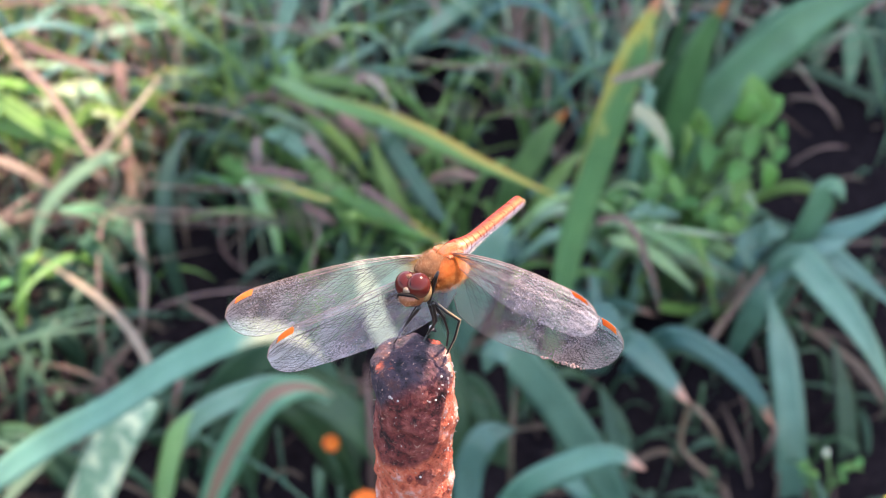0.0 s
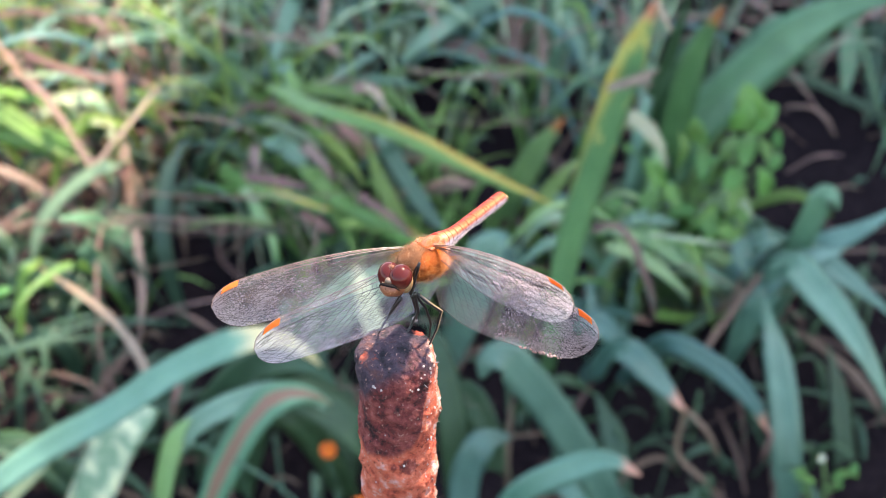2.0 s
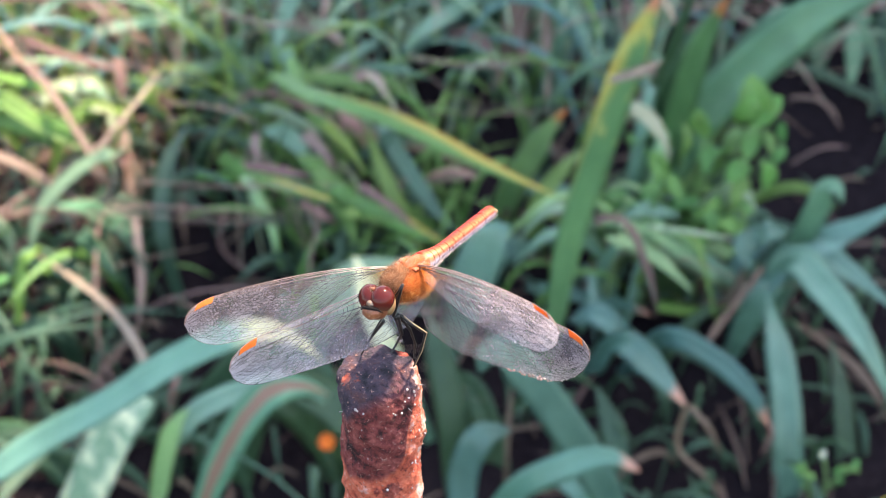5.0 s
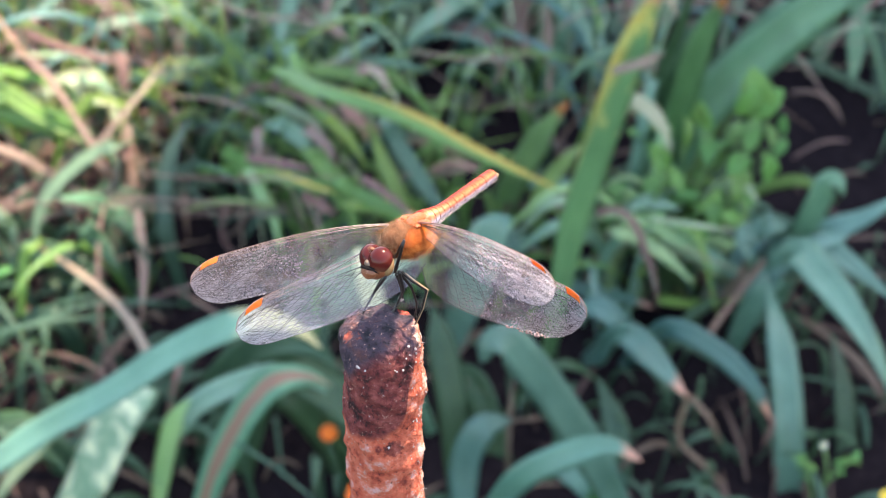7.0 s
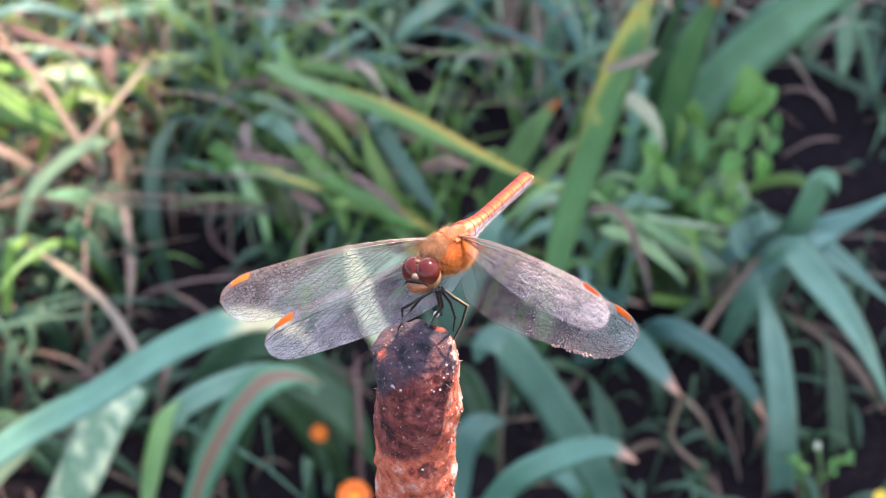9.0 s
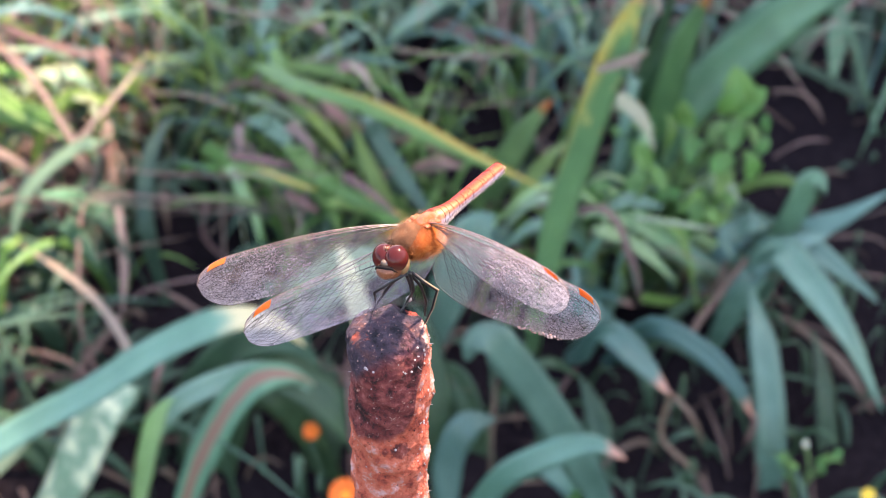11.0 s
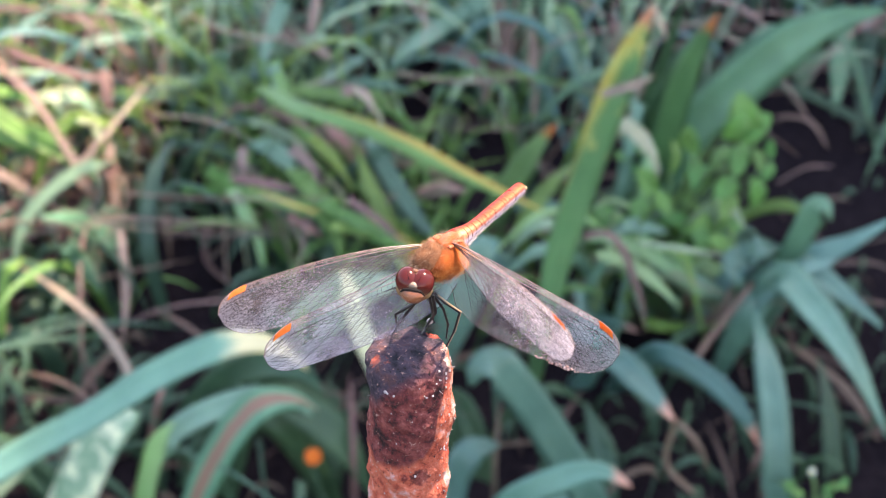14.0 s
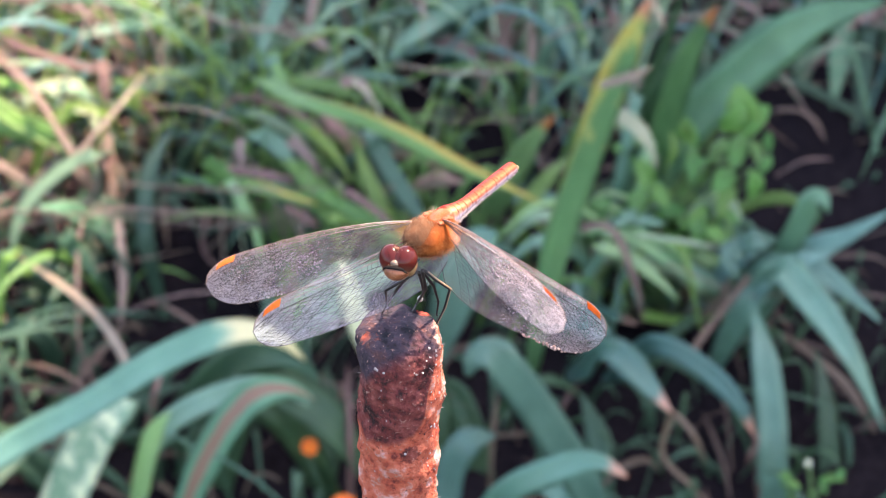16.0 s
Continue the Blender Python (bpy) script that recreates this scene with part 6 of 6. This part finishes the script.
def small_leaved_plant(x, y, height, n, size, seed, spread=0.05):
    """A low herb: thin stems with pairs of oval leaves."""
    rng = random.Random(seed)
    ob = empty("herb", (x, y, 0), "low herb with small oval bright green leaves", "plant", "small herbs")
    for k in range(n):
        top = Vector((rng.uniform(-spread, spread), rng.uniform(-spread, spread), height * rng.uniform(0.65, 1.0)))
        path = spline([(rng.uniform(-0.01, 0.01), rng.uniform(-0.01, 0.01), 0), top * 0.5 + Vector((0, 0, 0.01)), top], 10)
        part("stem", mesh_from("stem", *tube(path, [0.0012 - 0.00006 * i for i in range(10)], 6), stalk_green), ob)
        for i in (3, 5, 6, 7, 8, 9):
            for s in (0, math.pi):
                m = Matrix.Translation(path[i]) @ Euler((rng.uniform(-0.2, 0.7), rng.uniform(-0.4, 0.4), s + i * 1.3 + rng.uniform(-0.4, 0.4))).to_matrix().to_4x4()
                part("leaflet", LEAFLET, ob, m @ Matrix.Scale(size * rng.uniform(0.6, 1.1), 4))


LEAFLETS = (
    ((0.176, 0.585, 0.146), 0.0190, -30),
    ((0.205, 0.585, 0.154), 0.0240, 35),
    ((0.221, 0.585, 0.126), 0.0125, 35),
    ((0.196, 0.585, 0.102), 0.0205, 55),
    ((0.158, 0.585, 0.093), 0.0175, 75),
    ((0.189, 0.585, 0.085), 0.0128, 15),
    ((0.225, 0.585, 0.143), 0.0109, -20),
    ((0.149, 0.585, 0.111), 0.0104, -20),
    ((0.193, 0.585, 0.157), 0.0219, 25),
    ((0.213, 0.585, 0.155), 0.0307, -28),
    ((0.202, 0.580, 0.132), 0.0214, 10),
    ((0.217, 0.580, 0.137), 0.0147, -10),
    ((0.173, 0.585, 0.151), 0.0124, -20),
    ((0.216, 0.575, 0.113), 0.0216, -20),
    ((0.176, 0.580, 0.122), 0.0208, 5),
    ((0.162, 0.590, 0.128), 0.0209, 20),
    ((0.163, 0.580, 0.101), 0.0188, -30),
    ((0.192, 0.580, 0.115), 0.0194, 40),
    ((0.195, 0.570, 0.099), 0.0187, 15),
    ((0.170, 0.560, 0.100), 0.0185, 60),
    ((0.182, 0.555, 0.087), 0.0200, -15),
    ((0.165, 0.550, 0.081), 0.0171, 50),
    ((0.201, 0.560, 0.088), 0.0172, -60),
    ((0.156, 0.600, 0.107), 0.0184, -40),
    ((0.211, 0.575, 0.094), 0.0166, -70),
)


def broad_leaved_herb():
    """A taller herb: every oval leaf, with its foot, its length and its lean in degrees, on a thin stem from the ground."""
    rng = random.Random(9)
    ob = empty("herb", (0.170, 0.60, 0), "herb with broad oval bright green leaves beside bare soil", "plant", "small herbs")
    for foot, size, lean in LEAFLETS:
        foot = Vector(foot) - ob.location
        path = spline([(rng.uniform(-0.012, 0.012), rng.uniform(0.0, 0.02), -0.004), foot * 0.5 + Vector((0, 0.012, 0.012)), foot], 8)
        part("stem", mesh_from("stem", *tube(path, [0.0011 - 0.00007 * i for i in range(8)], 6), stalk_green), ob)
        turn = Vector((0, -1, 0)).rotation_difference(Vector((rng.uniform(-0.7, 0.7), -0.72 + rng.uniform(-0.3, 0.3), 0.66 + rng.uniform(-0.5, 0.5)))).to_matrix().to_4x4()
        m = Matrix.Translation(foot) @ turn @ pose(0, 0, 0, 90) @ pose(0, 0, 0, rng.uniform(-20, 20), 0, -lean)
        part("leaflet", LEAFLET, ob, m @ Matrix.Diagonal((size * rng.uniform(0.80, 1.10), size * rng.uniform(1.0, 1.2), size * 1.6, 1)))


broad_leaved_herb()
small_leaved_plant(0.160, 0.63, 0.10, 5, 0.022, 7, 0.05)
small_leaved_plant(0.222, 0.395, 0.045, 2, 0.007, 3, 0.022)
small_leaved_plant(0.10, 0.36, 0.03, 3, 0.010, 4, 0.025)
small_leaved_plant(-0.33, 0.62, 0.12, 5, 0.016, 5, 0.05)
small_leaved_plant(-0.30, 0.48, 0.10, 4, 0.014, 6, 0.04)


def flower(x, y, z, size, petal, label, n=13):
    """A small open flower on a thin stem."""
    ob = empty("flower", (x, y, 0), label, "flower", "small flowers")
    part("stem", mesh_from("stem", *tube(spline([(0.01, 0.01, 0), (0.006, 0.002, z * 0.6), (0, 0, z)], 8), [0.0009] * 8, 6), stalk_green), ob)
    for k in range(n):
        v, f = ball((0, size * 0.34, 0), (size * 0.17, size * 0.32, size * 0.05), None, 8, 10)
        part("petal", mesh_from("petal", v, f, petal), ob, Matrix.Translation((0, 0, z)) @ pose(0, 0, 0, 48) @ Euler((0.35, 0, 2 * math.pi * k / n)).to_matrix().to_4x4())
    part("flower_heart", mesh_from("flower_heart", *ball((0, -size * 0.04, z + size * 0.03), (size * 0.16, size * 0.16, size * 0.10)), petal_yellow), ob)


flower(-0.062, 0.419, 0.034, 0.0088, petal_orange, "small orange flower low in the shade")
flower(-0.040, 0.382, 0.020, 0.016, petal_orange, "small orange flower beside the rusty rod")
flower(0.221, 0.395, 0.050, 0.0036, petal_white, "tiny whitish flower head on a herb")
flower(0.128, 0.372, 0.010, 0.009, petal_yellow, "tiny yellow flower on the soil")
flower(0.255, 0.375, 0.030, 0.007, petal_yellow, "tiny yellow flower beside a herb")


# open patches of dark soil: x from, x to, y from, y to
HOLLOWS = ((0.25, 0.40, 0.66, 1.02), (-0.21, -0.12, 0.50, 0.72), (0.115, 0.155, 0.54, 0.68), (0.03, 0.075, 0.70, 0.88), (-0.04, 0.06, 0.86, 1.0))


def grass(name, label, n, material, region, height, width, seed, lie=0.5):
    """A tangle of thin blades that nobody could count."""
    rng = random.Random(seed)
    verts, faces, uvs = [], [], []
    for _ in range(n):
        x, y = region(rng)
        bare = any(x0 < x < x1 and y0 < y < y1 for x0, x1, y0, y1 in HOLLOWS)
        h = rng.uniform(*height)
        a = rng.uniform(0, 2 * math.pi)
        way = Vector((math.cos(a), math.sin(a), 0)) * h * rng.uniform(0.3, 1.4) * lie * 2
        foot = Vector((x, y, -0.01))
        pts = [foot, foot + way * 0.35 + Vector((0, 0, h * 0.8)), foot + way * 0.8 + Vector((0, 0, h)), foot + way * 1.2 + Vector((0, 0, h * rng.uniform(0.5, 1.0)))]
        v, f, u = blade_mesh(pts, rng.uniform(*width), rng, rings=9, fold=0.3)
        if bare and h > 0.02:
            continue
        k = len(verts)
        verts += v
        uvs += u
        faces += [tuple(i + k for i in q) for q in f]
    tagged(new(name, mesh_from(name, verts, faces, material, uvs=uvs)), label, "grass", kind="stuff")


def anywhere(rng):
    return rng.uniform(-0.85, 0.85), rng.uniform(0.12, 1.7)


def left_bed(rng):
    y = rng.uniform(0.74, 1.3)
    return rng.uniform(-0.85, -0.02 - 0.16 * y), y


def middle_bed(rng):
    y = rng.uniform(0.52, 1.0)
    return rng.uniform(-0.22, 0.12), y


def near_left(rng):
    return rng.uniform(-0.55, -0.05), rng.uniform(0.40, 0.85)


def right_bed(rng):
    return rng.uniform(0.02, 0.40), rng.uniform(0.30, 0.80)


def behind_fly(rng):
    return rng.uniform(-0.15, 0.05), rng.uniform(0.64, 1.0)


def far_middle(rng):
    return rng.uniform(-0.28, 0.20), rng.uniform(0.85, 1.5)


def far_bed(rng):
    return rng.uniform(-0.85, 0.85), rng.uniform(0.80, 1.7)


# the darkest low blades paint shade into the gaps
grass("grass", "low weeds between the clumps, their green darkened for shade", 600, dark_shade_leaf, anywhere, (0.012, 0.045), (0.003, 0.008), 21)
grass("grass", "low grass beside the sunlit patch, its green darkened for shade", 300, dark_shade_leaf, near_left, (0.02, 0.085), (0.0015, 0.007), 41)
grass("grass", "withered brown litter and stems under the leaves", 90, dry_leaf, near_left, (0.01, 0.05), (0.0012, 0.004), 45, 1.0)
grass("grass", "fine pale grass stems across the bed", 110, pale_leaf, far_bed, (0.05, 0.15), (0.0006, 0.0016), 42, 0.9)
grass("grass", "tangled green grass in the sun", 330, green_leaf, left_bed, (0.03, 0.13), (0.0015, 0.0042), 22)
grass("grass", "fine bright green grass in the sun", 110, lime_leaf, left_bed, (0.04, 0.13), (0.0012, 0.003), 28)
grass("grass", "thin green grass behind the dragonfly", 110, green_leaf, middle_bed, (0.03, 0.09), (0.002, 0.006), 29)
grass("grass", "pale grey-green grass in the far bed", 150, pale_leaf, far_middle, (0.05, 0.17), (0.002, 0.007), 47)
grass("grass", "low weeds on the shaded soil", 150, dark_shade_leaf, right_bed, (0.012, 0.05), (0.0015, 0.005), 48)
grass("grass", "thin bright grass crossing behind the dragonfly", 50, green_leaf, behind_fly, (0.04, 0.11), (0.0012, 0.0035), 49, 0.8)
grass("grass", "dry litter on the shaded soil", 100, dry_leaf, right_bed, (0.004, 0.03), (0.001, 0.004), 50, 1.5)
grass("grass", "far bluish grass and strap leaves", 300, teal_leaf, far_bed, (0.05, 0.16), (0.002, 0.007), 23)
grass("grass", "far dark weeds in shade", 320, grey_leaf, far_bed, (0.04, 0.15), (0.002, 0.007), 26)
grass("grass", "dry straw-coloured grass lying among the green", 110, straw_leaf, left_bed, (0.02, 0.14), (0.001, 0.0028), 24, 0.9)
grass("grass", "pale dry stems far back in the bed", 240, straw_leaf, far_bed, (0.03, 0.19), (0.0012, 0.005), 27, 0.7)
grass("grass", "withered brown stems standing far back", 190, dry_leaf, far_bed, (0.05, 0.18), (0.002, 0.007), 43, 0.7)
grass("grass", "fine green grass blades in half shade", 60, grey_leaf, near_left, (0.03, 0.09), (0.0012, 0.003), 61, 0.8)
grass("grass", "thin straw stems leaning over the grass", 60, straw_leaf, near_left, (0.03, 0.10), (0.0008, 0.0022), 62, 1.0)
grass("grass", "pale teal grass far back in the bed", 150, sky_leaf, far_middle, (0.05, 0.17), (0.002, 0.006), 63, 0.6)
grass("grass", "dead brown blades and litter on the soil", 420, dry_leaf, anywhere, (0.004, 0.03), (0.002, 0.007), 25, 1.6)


# ---- what moves ----
def raised(share):
    """The fore leg swung up round its hip, from standing (0) to held against the chest (1)."""
    down, up = (E_KNEE - E_HIP).normalized(), Vector((1.2, 0.28, 4.5)).normalized()
    turn = Matrix.Identity(3).to_quaternion().slerp(down.rotation_difference(up), share)
    return Matrix.Translation(E_HIP) @ turn.to_matrix().to_4x4()


def motions():
    level = Matrix.Translation(THORAX)
    lifted = level @ Matrix.Rotation(radians(1.9), 4, SIDE)
    walk(fly, [(0.0, level), (7.0, level), (7.5, lifted), (16.0, lifted)])
    walk(head_part, [
        (0.0, head_pose(2, 5, -30, -0.5, -0.2)),
        (0.2, head_pose(-6, 4, -26, -0.5, -0.2)),
        (0.3, head_pose(-24, 2, -20, -0.5, -0.2)),
        (0.6, head_pose(-26, -6, -18, -0.5, -0.2)),
        (0.7, head_pose(-8, 2, -28, -0.5, -0.2)),
        (0.8, head_pose(0, 6, -28, -0.5, -0.2)),
        (0.9, head_pose(0, 30, -20, -0.5, -0.2)),
        (1.0, head_pose(-4, 62, -12, -0.5, -0.2)),
        (1.1, head_pose(0, 30, -20, -0.5, -0.2)),
        (1.2, head_pose(2, 8, -26, -0.5, -0.2)),
        (1.5, head_pose(2, 8, -26, -0.5, -0.2)),
        (2.0, head_pose(2, 10, -30, -0.5, -0.2)),
        (3.0, head_pose(2, 6, -31, -0.5, -0.2)),
        (4.0, head_pose(2, 4, -30, -0.5, -0.2)),
        (6.5, head_pose(2, 6, -28, -0.6, -0.5)),
        (7.0, head_pose(2, 10, -42, -0.8, -0.9)),
        (7.5, head_pose(2, 6, -26, -0.2, -0.2)),
        (8.0, head_pose(2, 4, -24, -0.2, -0.2)),
        (9.0, head_pose(2, 4, -26, -0.2, -0.2)),
        (11.5, head_pose(2, 5, -28, -0.4, -0.6)),
        (12.5, head_pose(2, 6, -28, -0.5, -0.7)),
        (13.0, head_pose(2, 6, -28, -0.5, -0.7)),
        (13.5, head_pose(0, 6, -36, -0.6, -0.8)),
        (14.0, head_pose(-4, 8, -4, -0.2, -0.9)),
        (14.5, head_pose(-4, 3, 0, -0.1, -0.9)),
        (15.0, head_pose(0, 6, -32, -0.6, -0.9)),
        (15.5, head_pose(0, 6, -32, -0.8, -1.0)),
        (16.0, head_pose(0, 6, -14, -0.9, -1.1)),
    ])
    walk(fore_leg, [(0.0, raised(1)), (7.2, raised(1)), (7.3, raised(0.66)), (7.4, raised(0.32)), (7.6, raised(0)), (16.0, raised(0))])
    knee = Matrix.Translation(E_KNEE - E_HIP)
    hinge = (E_KNEE - E_HIP).cross(E_FOOT - E_KNEE).normalized()

    def folded(turn):
        return knee @ Matrix.Rotation(radians(turn), 4, hinge)

    walk(shin, [(0.0, folded(104)), (7.2, folded(104)), (7.4, folded(40)), (7.6, folded(0)), (16.0, folded(0))])
    walk(right_fore, [
        (0.0, right_fore_pose(0.00, -0.00)),
        (4.0, right_fore_pose(0.00, 0.39)),
        (7.0, right_fore_pose(-0.52, -0.13)),
        (9.0, right_fore_pose(-0.72, -0.13)),
        (11.5, right_fore_pose(-0.79, -0.52)),
        (13.0, right_fore_pose(-0.92, -0.59)),
        (13.5, right_fore_pose(-2.10, -1.84)),
        (14.0, right_fore_pose(-3.74, -3.0)),
        (14.5, right_fore_pose(-3.70, -3.3)),
        (15.0, right_fore_pose(-2.40, -1.8)),
        (15.5, right_fore_pose(-2.23, -2.10)),
        (16.0, right_fore_pose(-3.30, -3.0)),
    ])
    walk(right_hind, [
        (0.0, right_hind_pose(-0.21, -0.00)),
        (2.0, right_hind_pose(-0.36, -0.14)),
        (4.0, right_hind_pose(0.00, 0.57)),
        (7.0, right_hind_pose(-0.64, 0.21)),
        (13.0, right_hind_pose(-0.79, 0.29)),
        (13.5, right_hind_pose(-2.00, -0.71)),
        (14.5, right_hind_pose(-2.80, -0.40)),
        (15.0, right_hind_pose(-1.93, -0.71)),
        (15.5, right_hind_pose(-1.79, -0.64)),
        (16.0, right_hind_pose(-2.36, -1.29)),
    ])
    walk(left_fore, [
        (0.0, left_fore_pose(-0.36, -0.21)),
        (2.0, left_fore_pose(-0.21, -0.29)),
        (4.0, left_fore_pose(-0.36, 0.64)),
        (7.0, left_fore_pose(0.07, -0.21)),
        (9.0, left_fore_pose(-1.20, 0.10)),
        (13.0, left_fore_pose(-0.21, -0.43)),
        (13.5, left_fore_pose(-0.21, -0.71)),
        (14.0, left_fore_pose(-0.60, -0.90)),
        (14.5, left_fore_pose(-0.80, -0.40)),
        (15.0, left_fore_pose(-0.60, -0.50)),
        (15.5, left_fore_pose(-0.50, -0.10)),
        (16.0, left_fore_pose(-0.70, -0.30)),
    ])
    walk(left_hind, [
        (0.0, left_hind_pose(0.00, 0.04)),
        (2.0, left_hind_pose(0.29, -0.24)),
        (4.0, left_hind_pose(0.43, 0.54)),
        (7.0, left_hind_pose(1.00, -0.39)),
        (9.0, left_hind_pose(-0.40, 0.20)),
        (11.5, left_hind_pose(0.64, -0.31)),
        (16.0, left_hind_pose(0.57, -0.53)),
    ])


motions()
